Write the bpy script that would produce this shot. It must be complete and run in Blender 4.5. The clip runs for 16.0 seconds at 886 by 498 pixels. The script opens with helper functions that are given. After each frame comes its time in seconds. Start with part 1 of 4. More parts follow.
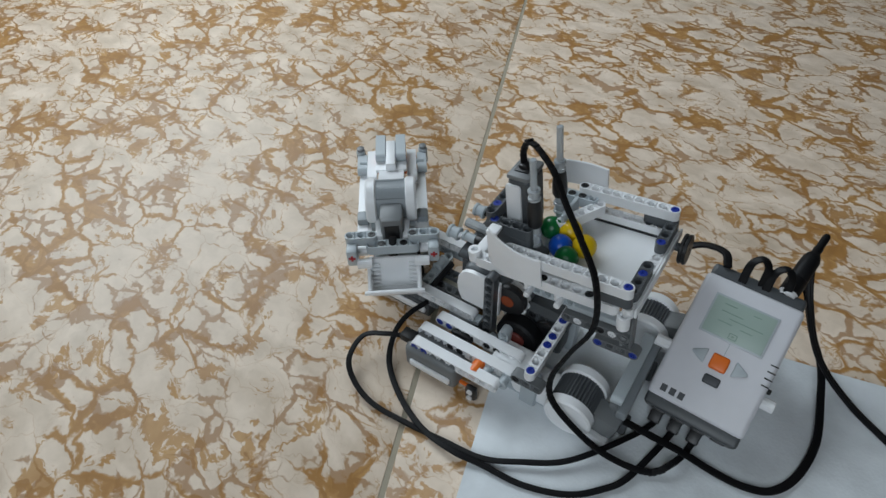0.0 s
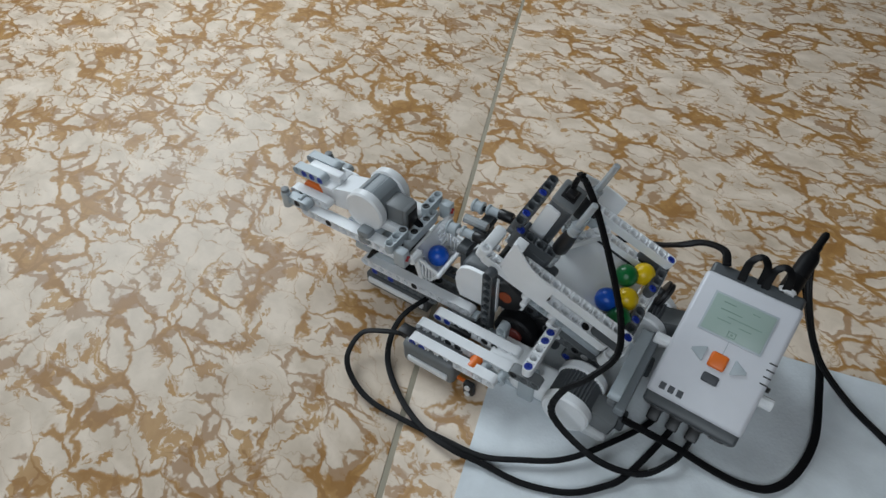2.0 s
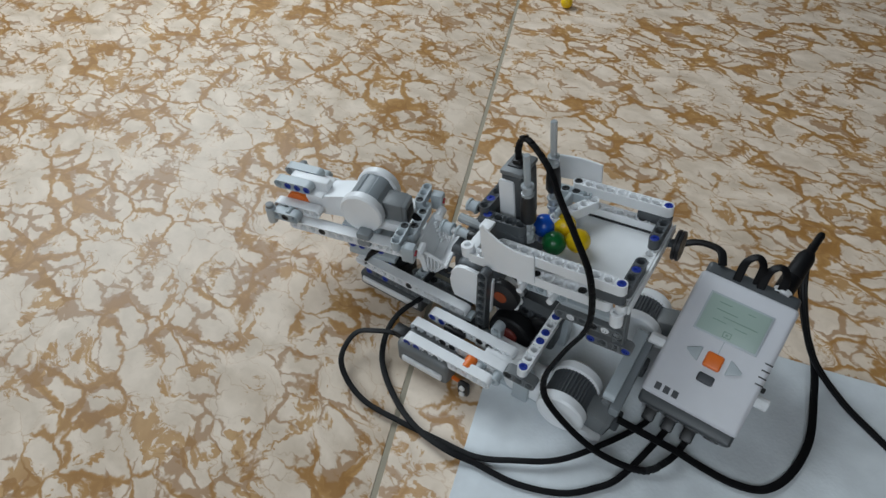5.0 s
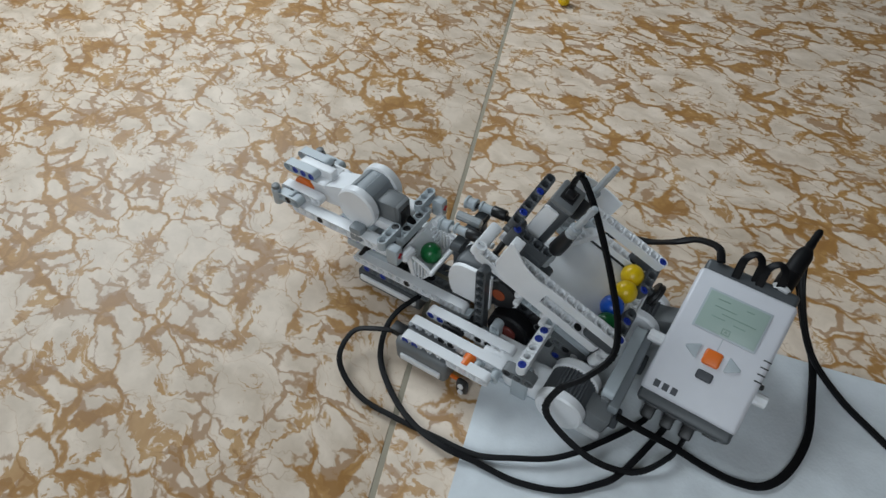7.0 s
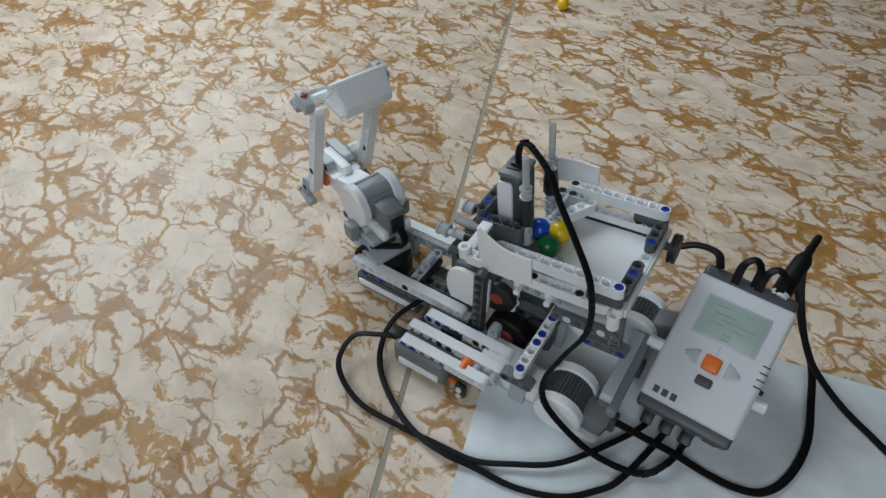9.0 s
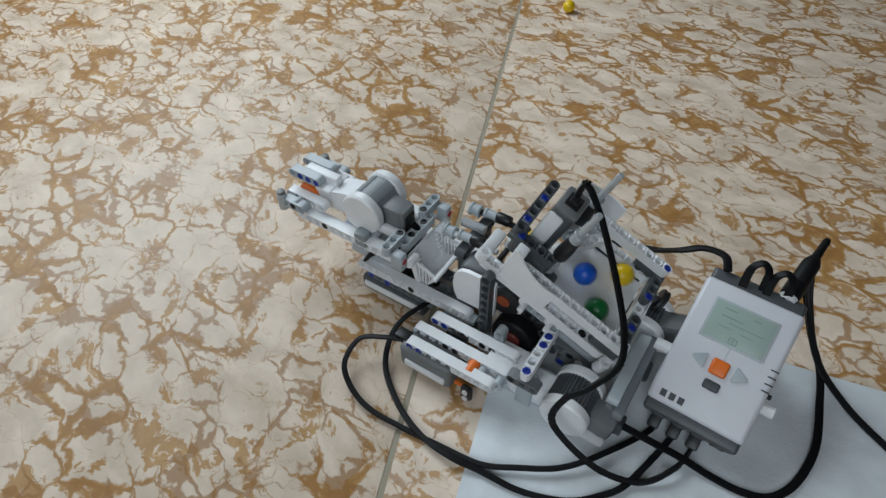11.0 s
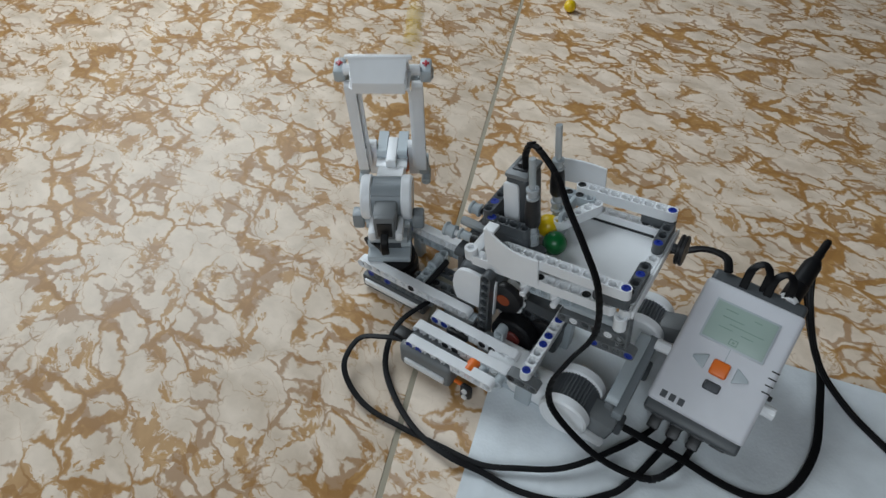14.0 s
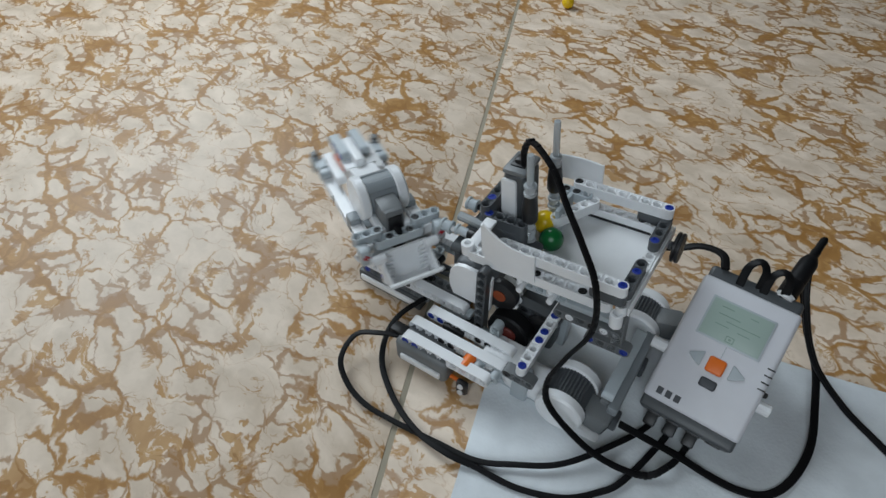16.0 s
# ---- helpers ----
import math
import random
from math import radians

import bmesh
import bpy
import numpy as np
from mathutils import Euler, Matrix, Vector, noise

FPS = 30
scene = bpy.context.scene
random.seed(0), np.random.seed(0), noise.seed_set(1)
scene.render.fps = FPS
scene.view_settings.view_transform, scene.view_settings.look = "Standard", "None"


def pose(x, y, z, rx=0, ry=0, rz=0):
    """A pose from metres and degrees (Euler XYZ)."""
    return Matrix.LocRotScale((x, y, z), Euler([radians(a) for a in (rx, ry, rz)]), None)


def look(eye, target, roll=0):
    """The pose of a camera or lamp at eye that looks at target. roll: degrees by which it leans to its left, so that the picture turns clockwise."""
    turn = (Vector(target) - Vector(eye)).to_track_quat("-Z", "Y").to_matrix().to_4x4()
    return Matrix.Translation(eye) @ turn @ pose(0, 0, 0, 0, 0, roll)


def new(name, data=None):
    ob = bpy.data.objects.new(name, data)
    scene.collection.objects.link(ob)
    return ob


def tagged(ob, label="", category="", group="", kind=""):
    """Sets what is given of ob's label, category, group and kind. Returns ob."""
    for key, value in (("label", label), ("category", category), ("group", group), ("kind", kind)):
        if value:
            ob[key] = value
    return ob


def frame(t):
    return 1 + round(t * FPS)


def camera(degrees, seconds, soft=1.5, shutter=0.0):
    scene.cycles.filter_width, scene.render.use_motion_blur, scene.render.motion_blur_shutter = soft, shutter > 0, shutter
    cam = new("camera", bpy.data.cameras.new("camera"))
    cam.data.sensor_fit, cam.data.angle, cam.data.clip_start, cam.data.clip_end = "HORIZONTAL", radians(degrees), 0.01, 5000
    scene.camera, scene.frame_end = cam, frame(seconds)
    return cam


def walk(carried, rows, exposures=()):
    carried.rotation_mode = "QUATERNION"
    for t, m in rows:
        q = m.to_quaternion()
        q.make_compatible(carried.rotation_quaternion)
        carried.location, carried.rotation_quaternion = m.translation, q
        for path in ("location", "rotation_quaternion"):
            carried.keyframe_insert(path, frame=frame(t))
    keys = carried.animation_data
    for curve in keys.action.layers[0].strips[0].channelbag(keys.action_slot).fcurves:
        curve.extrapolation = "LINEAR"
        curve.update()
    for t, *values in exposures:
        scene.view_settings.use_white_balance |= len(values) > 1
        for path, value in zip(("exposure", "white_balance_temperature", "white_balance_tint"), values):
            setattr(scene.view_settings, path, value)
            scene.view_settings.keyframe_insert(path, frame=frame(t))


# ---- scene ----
cam = camera(70.96, 16.0, 1.5, 0.5)
PATH = [
    (0, (0.1308, -0.2548, 0.3955), (-0.6559, 0.8844, -1.0513), -1.62),
    (0.5, (0.1310, -0.2535, 0.3959), (-0.6525, 0.8808, -1.0560), -1.61),
    (1, (0.1309, -0.2540, 0.3960), (-0.6514, 0.8792, -1.0578), -1.58),
    (1.5, (0.1299, -0.2543, 0.3958), (-0.6490, 0.8785, -1.0598), -1.45),
    (2, (0.1288, -0.2534, 0.3956), (-0.6445, 0.8798, -1.0612), -1.31),
    (2.5, (0.1291, -0.2530, 0.3944), (-0.6403, 0.8806, -1.0628), -1.26),
    (3, (0.1280, -0.2540, 0.3950), (-0.6390, 0.8810, -1.0630), -1.20),
    (3.5, (0.1285, -0.2537, 0.3945), (-0.6410, 0.8828, -1.0606), -1.23),
    (4, (0.1284, -0.2525, 0.3951), (-0.6364, 0.8835, -1.0627), -1.02),
    (6.5, (0.1264, -0.2512, 0.3922), (-0.6229, 0.8886, -1.0653), -0.52),
    (7, (0.1259, -0.2527, 0.3924), (-0.6177, 0.8903, -1.0664), -0.35),
    (7.5, (0.1262, -0.2533, 0.3926), (-0.6196, 0.8927, -1.0633), -0.36),
    (8, (0.1258, -0.2523, 0.3926), (-0.6201, 0.8939, -1.0622), -0.32),
    (8.5, (0.1246, -0.2522, 0.3921), (-0.6182, 0.8956, -1.0617), -0.25),
    (9, (0.1251, -0.2515, 0.3938), (-0.6195, 0.8980, -1.0592), -0.29),
    (11.5, (0.1235, -0.2518, 0.3934), (-0.6399, 0.8935, -1.0525), -0.70),
    (12, (0.1239, -0.2514, 0.3934), (-0.6425, 0.8926, -1.0519), -0.73),
    (12.5, (0.1231, -0.2509, 0.3932), (-0.6396, 0.8935, -1.0527), -0.52),
    (13, (0.1237, -0.2509, 0.3926), (-0.6372, 0.8956, -1.0526), -0.44),
    (13.5, (0.1233, -0.2511, 0.3930), (-0.6372, 0.8937, -1.0537), -0.50),
    (14, (0.1224, -0.2515, 0.3932), (-0.6332, 0.8946, -1.0551), -0.31),
    (14.5, (0.1216, -0.2509, 0.3934), (-0.6298, 0.8949, -1.0566), -0.12),
    (15, (0.1230, -0.2501, 0.3925), (-0.6209, 0.8968, -1.0593), 0.14),
    (15.5, (0.1227, -0.2511, 0.3930), (-0.6185, 0.8943, -1.0625), 0.20),
    (16, (0.1217, -0.2513, 0.3927), (-0.6189, 0.8929, -1.0635), 0.26),
]
walk(cam, [(t, look(eye, target, roll)) for t, eye, target, roll in PATH], [(0, -0.0), (16.0, -0.0)])

# ---- light ----
world = bpy.data.worlds.new("sky")
scene.world = world
world.use_nodes = True
wn = world.node_tree.nodes
sky = wn.new("ShaderNodeTexSky")
sky.sky_type, sky.sun_disc = "NISHITA", False
sky.sun_elevation, sky.sun_rotation = radians(40), radians(200)
wn["Background"].inputs["Strength"].default_value = 0.12
world.node_tree.links.new(sky.outputs["Color"], wn["Background"].inputs["Color"])


def window_lamp(name, watts, sx, sy, m, color):
    data = bpy.data.lights.new(name, "AREA")
    data.shape, data.size, data.size_y, data.energy, data.color = "RECTANGLE", sx, sy, watts, color
    ob = new(name, data)
    ob.matrix_world = m
    return ob


window_lamp("window_light", 16, 1.0, 0.8, look((-1.04, 0.36, 0.98), (-0.52, 0.12, 0.0)), (0.825, 0.93, 1.0))
# fill from an assumed, unseen rear window, for the faces towards the camera
window_lamp("rear_fill_light", 8, 0.9, 0.9, look((0.35, -1.19, 1.0), (0.12, -0.15, 0.0)), (0.825, 0.93, 1.0))


# ---- materials ----
def material(name, color, rough=0.4, spread=0.08, scale=60.0, bump=0.02, metal=0.0, specular=0.5, transmission=0.0):
    """A plain surface with handling marks at two scales in colour, gloss and relief."""
    mat = bpy.data.materials.new(name)
    mat.use_nodes = True
    nt = mat.node_tree
    b = nt.nodes["Principled BSDF"]
    b.inputs["Metallic"].default_value = metal
    b.inputs["Specular IOR Level"].default_value = specular
    b.inputs["Transmission Weight"].default_value = transmission
    co = nt.nodes.new("ShaderNodeTexCoord")
    big = nt.nodes.new("ShaderNodeTexNoise")
    big.inputs["Scale"].default_value, big.inputs["Detail"].default_value = scale, 4
    fine = nt.nodes.new("ShaderNodeTexNoise")
    fine.inputs["Scale"].default_value, fine.inputs["Detail"].default_value = scale * 14, 2
    rnd = nt.nodes.new("ShaderNodeObjectInfo")
    mix = nt.nodes.new("ShaderNodeMath")
    mix.operation = "MULTIPLY_ADD"
    mix.inputs[1].default_value, mix.inputs[2].default_value = 0.25, 0.0
    add = nt.nodes.new("ShaderNodeMath")
    add.operation = "ADD"
    ramp = nt.nodes.new("ShaderNodeValToRGB")
    dark = [c * (1 - spread) for c in color]
    light = [min(1, c * (1 + spread * 0.6)) for c in color]
    ramp.color_ramp.elements[0].position, ramp.color_ramp.elements[1].position = 0.35, 0.95
    ramp.color_ramp.elements[0].color, ramp.color_ramp.elements[1].color = (*dark, 1), (*light, 1)
    rr = nt.nodes.new("ShaderNodeMapRange")
    rr.inputs["To Min"].default_value, rr.inputs["To Max"].default_value = rough * 0.8, min(1, rough * 1.25)
    bp = nt.nodes.new("ShaderNodeBump")
    bp.inputs["Strength"].default_value, bp.inputs["Distance"].default_value = bump * 4, 0.0003
    lk = nt.links.new
    lk(co.outputs["Object"], big.inputs["Vector"])
    lk(co.outputs["Object"], fine.inputs["Vector"])
    lk(rnd.outputs["Random"], mix.inputs[0])
    lk(big.outputs["Fac"], add.inputs[0])
    lk(mix.outputs[0], add.inputs[1])
    lk(add.outputs[0], ramp.inputs["Fac"])
    lk(ramp.outputs["Color"], b.inputs["Base Color"])
    lk(big.outputs["Fac"], rr.inputs["Value"])
    lk(rr.outputs["Result"], b.inputs["Roughness"])
    lk(fine.outputs["Fac"], bp.inputs["Height"])
    lk(bp.outputs["Normal"], b.inputs["Normal"])
    return mat


WHITE = material("white_plastic", (0.82, 0.83, 0.84), 0.30, 0.05)
GREY = material("light_grey_plastic", (0.44, 0.485, 0.51), 0.35, 0.08)
MID = material("mid_grey_plastic", (0.17, 0.18, 0.185), 0.4, 0.1)
STEEL = material("steel_grey_plastic", (0.25, 0.275, 0.29), 0.38, 0.1)
DARK = material("dark_grey_plastic", (0.075, 0.082, 0.088), 0.4, 0.12)
BLACK = material("black_plastic", (0.012, 0.012, 0.013), 0.4, 0.2)
RUBBER = material("black_cable_rubber", (0.006, 0.006, 0.007), 0.5, 0.2, 120, specular=0.2)
BLUE = material("blue_plastic", (0.015, 0.04, 0.32), 0.35, 0.1)
ORANGE = material("orange_plastic", (0.80, 0.17, 0.02), 0.35, 0.08)
RED = material("red_plastic", (0.45, 0.02, 0.03), 0.35, 0.08)
RUST = material("dull_red_plastic", (0.13, 0.02, 0.014), 0.5, 0.15)
# the orange plastic again, with the shade under the tray in its colour
ORANGE_SHADED = material("shaded_orange_plastic", (0.30, 0.055, 0.012), 0.5, 0.15)
TAN = material("tan_plastic", (0.45, 0.42, 0.33), 0.4, 0.08)
CLEAR = material("translucent_grey_plastic", (0.62, 0.66, 0.68), 0.15, 0.05, transmission=0.45)
BALL_BLUE = material("ball_blue", (0.008, 0.09, 0.50), 0.28, 0.08)
BALL_GREEN = material("ball_green", (0.006, 0.14, 0.035), 0.28, 0.08)
BALL_YELLOW = material("ball_yellow", (0.78, 0.52, 0.008), 0.28, 0.06)
LCD = material("lcd_glass", (0.34, 0.43, 0.385), 0.32, 0.04, 25)
INK = material("dark_grey_print", (0.07, 0.075, 0.085), 0.5, 0.1)
LCD_INK = material("lcd_print", (0.245, 0.335, 0.28), 0.3, 0.1)
PAPER = material("white_sheet", (0.72, 0.76, 0.785), 0.5, 0.2, 34, 0.2)
SHELL = material("controller_white", (0.66, 0.665, 0.70), 0.38, 0.05)
PAINT = material("wall_paint", (0.30, 0.285, 0.265), 0.8, 0.05, 3)
GROUT = material("tile_joint", (0.34, 0.30, 0.225), 0.8, 0.15, 30)


def marble(name, angle):
    """Cream tile printed with ochre streaks, blotches and hair-thin cracks."""
    mat = bpy.data.materials.new(name)
    mat.use_nodes = True
    nt = mat.node_tree
    b = nt.nodes["Principled BSDF"]
    lk = nt.links.new

    def node(kind, **vals):
        n = nt.nodes.new(kind)
        for k, v in vals.items():
            n.inputs[k.replace("_", " ")].default_value = v
        return n

    def math_(op, a, c, clamp=False):
        n = nt.nodes.new("ShaderNodeMath")
        n.operation, n.use_clamp = op, clamp
        for i, v in enumerate((a, c)):
            if isinstance(v, (int, float)):
                n.inputs[i].default_value = v
            else:
                lk(v, n.inputs[i])
        return n.outputs[0]

    def step(v, lo, hi, out_lo=0.0, out_hi=1.0):
        n = nt.nodes.new("ShaderNodeMapRange")
        n.interpolation_type = "SMOOTHSTEP"
        lk(v, n.inputs["Value"])
        for k, x in zip(("From Min", "From Max", "To Min", "To Max"), (lo, hi, out_lo, out_hi)):
            n.inputs[k].default_value = x
        return n.outputs["Result"]

    co = nt.nodes.new("ShaderNodeTexCoord")
    warp = node("ShaderNodeTexNoise", Scale=20.0, Detail=4.0, Roughness=0.58)
    lk(co.outputs["Object"], warp.inputs["Vector"])
    sub = nt.nodes.new("ShaderNodeVectorMath")
    sub.operation = "SUBTRACT"
    sub.inputs[1].default_value = (0.5, 0.5, 0.5)
    lk(warp.outputs["Color"], sub.inputs[0])
    sc = nt.nodes.new("ShaderNodeVectorMath")
    sc.operation = "SCALE"
    sc.inputs["Scale"].default_value = 0.036
    lk(sub.outputs[0], sc.inputs[0])
    ad = nt.nodes.new("ShaderNodeVectorMath")
    lk(co.outputs["Object"], ad.inputs[0])
    lk(sc.outputs[0], ad.inputs[1])
    turn = nt.nodes.new("ShaderNodeMapping")
    turn.inputs["Rotation"].default_value = (0, 0, radians(-angle))
    lk(ad.outputs[0], turn.inputs["Vector"])
    long = nt.nodes.new("ShaderNodeMapping")
    long.inputs["Scale"].default_value = (0.6, 1.0, 1.0)
    lk(turn.outputs["Vector"], long.inputs["Vector"])
    p = long.outputs["Vector"]
    # a fine second warp frays every edge
    fray = node("ShaderNodeTexNoise", Scale=110.0, Detail=3.0, Roughness=0.6)
    lk(p, fray.inputs["Vector"])
    off = nt.nodes.new("ShaderNodeVectorMath")
    off.operation = "MULTIPLY_ADD"
    off.inputs[1].default_value, off.inputs[2].default_value = (0.007, 0.007, 0.0), (-0.0035, -0.0035, 0.0)
    lk(fray.outputs["Color"], off.inputs[0])
    rough = nt.nodes.new("ShaderNodeVectorMath")
    lk(p, rough.inputs[0])
    lk(off.outputs[0], rough.inputs[1])
    p = rough.outputs[0]
    # ochre lines of changing width between pale islands
    cells = node("ShaderNodeTexVoronoi", Scale=33.0)
    cells.feature = "DISTANCE_TO_EDGE"
    lk(p, cells.inputs["Vector"])
    wide = node("ShaderNodeTexNoise", Scale=13.0, Detail=4.0, Roughness=0.6)
    lk(p, wide.inputs["Vector"])
    width = step(wide.outputs["Fac"], 0.40, 0.74, 0.0, 0.155)
    bands = step(math_("SUBTRACT", width, cells.outputs["Distance"]), -0.02, 0.03)
    # patches broken by pale flecks that run along the streaks
    blot = node("ShaderNodeTexNoise", Scale=30.0, Detail=6.0, Roughness=0.66, Distortion=0.6)
    lk(p, blot.inputs["Vector"])
    calm = node("ShaderNodeTexNoise", Scale=8.0, Detail=2.0)
    lk(co.outputs["Object"], calm.inputs["Vector"])
    patch = step(math_("ADD", blot.outputs["Fac"], step(calm.outputs["Fac"], 0.35, 0.65, -0.05, 0.025)), 0.578, 0.628)
    grainy = nt.nodes.new("ShaderNodeMapping")
    grainy.inputs["Scale"].default_value = (0.45, 1.5, 1.0)
    lk(p, grainy.inputs["Vector"])
    fleck = node("ShaderNodeTexNoise", Scale=105.0, Detail=4.0, Roughness=0.6)
    lk(grainy.outputs["Vector"], fleck.inputs["Vector"])
    blots = math_("MULTIPLY", patch, step(fleck.outputs["Fac"], 0.36, 0.48, 0.2, 1.0))
    # finer crackle in places
    crack = node("ShaderNodeTexVoronoi", Scale=50.0)
    crack.feature = "DISTANCE_TO_EDGE"
    lk(p, crack.inputs["Vector"])
    where = node("ShaderNodeTexNoise", Scale=26.0, Detail=3.0)
    lk(p, where.inputs["Vector"])
    thin = step(math_("SUBTRACT", step(where.outputs["Fac"], 0.42, 0.64, 0.0, 0.12), crack.outputs["Distance"]), -0.01, 0.05)
    # flowing veins of changing width
    vein = node("ShaderNodeTexNoise", Scale=21.0, Detail=5.0, Roughness=0.6, Distortion=0.7)
    lk(p, vein.inputs["Vector"])
    ridge = math_("ABSOLUTE", math_("SUBTRACT", vein.outputs["Fac"], 0.5), 0.0)
    broad = node("ShaderNodeTexNoise", Scale=33.0, Detail=3.0)
    lk(co.outputs["Object"], broad.inputs["Vector"])
    veins = step(math_("SUBTRACT", step(broad.outputs["Fac"], 0.44, 0.68, 0.0, 0.045), ridge), -0.006, 0.014)
    mask = math_("MAXIMUM", math_("MAXIMUM", bands, blots), math_("MULTIPLY", veins, 0.9), True)
    # narrow lines are darker than the broad patches
    line = math_("MULTIPLY", step(cells.outputs["Distance"], 0.0, 0.06, 1.0, 0.0), step(width, 0.01, 0.05))
    tone = node("ShaderNodeTexNoise", Scale=45.0, Detail=4.0)
    lk(p, tone.inputs["Vector"])
    cream = nt.nodes.new("ShaderNodeValToRGB")
    cream.color_ramp.elements[0].color, cream.color_ramp.elements[1].color = (0.575, 0.46, 0.348, 1), (0.775, 0.645, 0.52, 1)
    cream.color_ramp.elements[0].position, cream.color_ramp.elements[1].position = 0.3, 0.65
    lk(tone.outputs["Fac"], cream.inputs["Fac"])
    ochre = nt.nodes.new("ShaderNodeValToRGB")
    ochre.color_ramp.elements[0].color, ochre.color_ramp.elements[1].color = (0.36, 0.178, 0.052, 1), (0.52, 0.30, 0.112, 1)
    ochre.color_ramp.elements[0].position, ochre.color_ramp.elements[1].position = 0.3, 0.72
    lk(tone.outputs["Fac"], ochre.inputs["Fac"])
    mix = nt.nodes.new("ShaderNodeMix")
    mix.data_type = "RGBA"
    lk(mask, mix.inputs["Factor"])
    lk(cream.outputs["Color"], mix.inputs["A"])
    lk(ochre.outputs["Color"], mix.inputs["B"])
    hair = nt.nodes.new("ShaderNodeMix")
    hair.data_type = "RGBA"
    lk(math_("MAXIMUM", math_("MULTIPLY", thin, 0.75), math_("MULTIPLY", line, 0.5)), hair.inputs["Factor"])
    lk(mix.outputs["Result"], hair.inputs["A"])
    hair.inputs["B"].default_value = (0.32, 0.157, 0.05, 1)
    lk(hair.outputs["Result"], b.inputs["Base Color"])
    b.inputs["Specular IOR Level"].default_value = 0.36
    lk(step(tone.outputs["Fac"], 0.3, 0.7, 0.36, 0.5), b.inputs["Roughness"])
    bp = nt.nodes.new("ShaderNodeBump")
    bp.inputs["Strength"].default_value, bp.inputs["Distance"].default_value = 0.06, 0.0004
    lk(blot.outputs["Fac"], bp.inputs["Height"])
    lk(bp.outputs["Normal"], b.inputs["Normal"])
    return mat


TILES = {-1: marble("cream_ochre_tile", -18), 1: marble("cream_ochre_tile_turned", -4)}


# ---- mesh helpers (millimetres inside, metres in the scene) ----
def T(x, y, z):
    return Matrix.Translation((x / 1000, y / 1000, z / 1000))


def axes(x, y, z, along, up):
    """A pose at (x, y, z) mm whose x axis runs along and whose z axis runs as near to up as it can."""
    a = Vector(along).normalized()
    u = Vector(up)
    u = (u - a * u.dot(a)).normalized()
    s = u.cross(a)
    m = Matrix((a, s, u)).transposed().to_4x4()
    return T(x, y, z) @ m


def smooth(mesh, angle=35):
    mesh.shade_smooth()
    mesh.set_sharp_from_angle(angle=radians(angle))


def finish(name, bm, mat):
    bm.transform(Matrix.Scale(0.001, 4))
    bmesh.ops.recalc_face_normals(bm, faces=bm.faces)
    mesh = bpy.data.meshes.new(name)
    bm.to_mesh(mesh)
    bm.free()
    smooth(mesh)
    mesh.materials.append(mat)
    return mesh


def place(name, mesh, parent, m=None, label=""):
    ob = new(name, mesh)
    ob.parent = parent
    if m is not None:
        ob.matrix_basis = m
    return tagged(ob, label)


def part(name, bm, mat, parent, label="", m=None):
    return place(name, finish(name, bm, mat), parent, m, label)


def box(sx, sy, sz, bevel=0.6, at=(0, 0, 0), seg=2, bm=None):
    """A rounded box, centred at a point."""
    out = bmesh.new()
    bmesh.ops.create_cube(out, size=1, matrix=Matrix.Translation(at) @ Matrix.Diagonal((sx, sy, sz, 1)))
    if bevel:
        bmesh.ops.bevel(out, geom=out.edges[:], offset=bevel, segments=seg, profile=0.5, affect="EDGES")
    return merge(bm, out)


def merge(bm, other):
    if bm is None:
        return other
    tmp = bpy.data.meshes.new("tmp")
    other.to_mesh(tmp)
    other.free()
    bm.from_mesh(tmp)
    bpy.data.meshes.remove(tmp)
    return bm


def lathe(profile, axis="z", seg=24, at=(0, 0, 0), bm=None):
    """A turned body from (radius, height) pairs about an axis."""
    out = bmesh.new()
    rings = []
    for r, h in profile:
        ring = []
        for k in range(seg):
            a = 2 * math.pi * k / seg
            c, s = r * math.cos(a), r * math.sin(a)
            v = {"z": (c, s, h), "y": (c, h, s), "x": (h, c, s)}[axis]
            ring.append(out.verts.new((v[0] + at[0], v[1] + at[1], v[2] + at[2])))
        rings.append(ring)
    for a, b in zip(rings, rings[1:]):
        for k in range(seg):
            out.faces.new((a[k], a[(k + 1) % seg], b[(k + 1) % seg], b[k]))
    out.faces.new(rings[0])
    out.faces.new(rings[-1])
    return merge(bm, out)


def slab(outline, z0, z1, bevel=0.0):
    """A plate from an outline in x and y."""
    bm = bmesh.new()
    lo = [bm.verts.new((x, y, z0)) for x, y in outline]
    hi = [bm.verts.new((x, y, z1)) for x, y in outline]
    n = len(lo)
    for k in range(n):
        bm.faces.new((lo[k], lo[(k + 1) % n], hi[(k + 1) % n], hi[k]))
    bm.faces.new(lo)
    top = bm.faces.new(hi)
    if bevel:
        bmesh.ops.bevel(bm, geom=top.edges[:], offset=bevel, segments=2, profile=0.5, affect="EDGES")
    return bm


BEAMS = {}


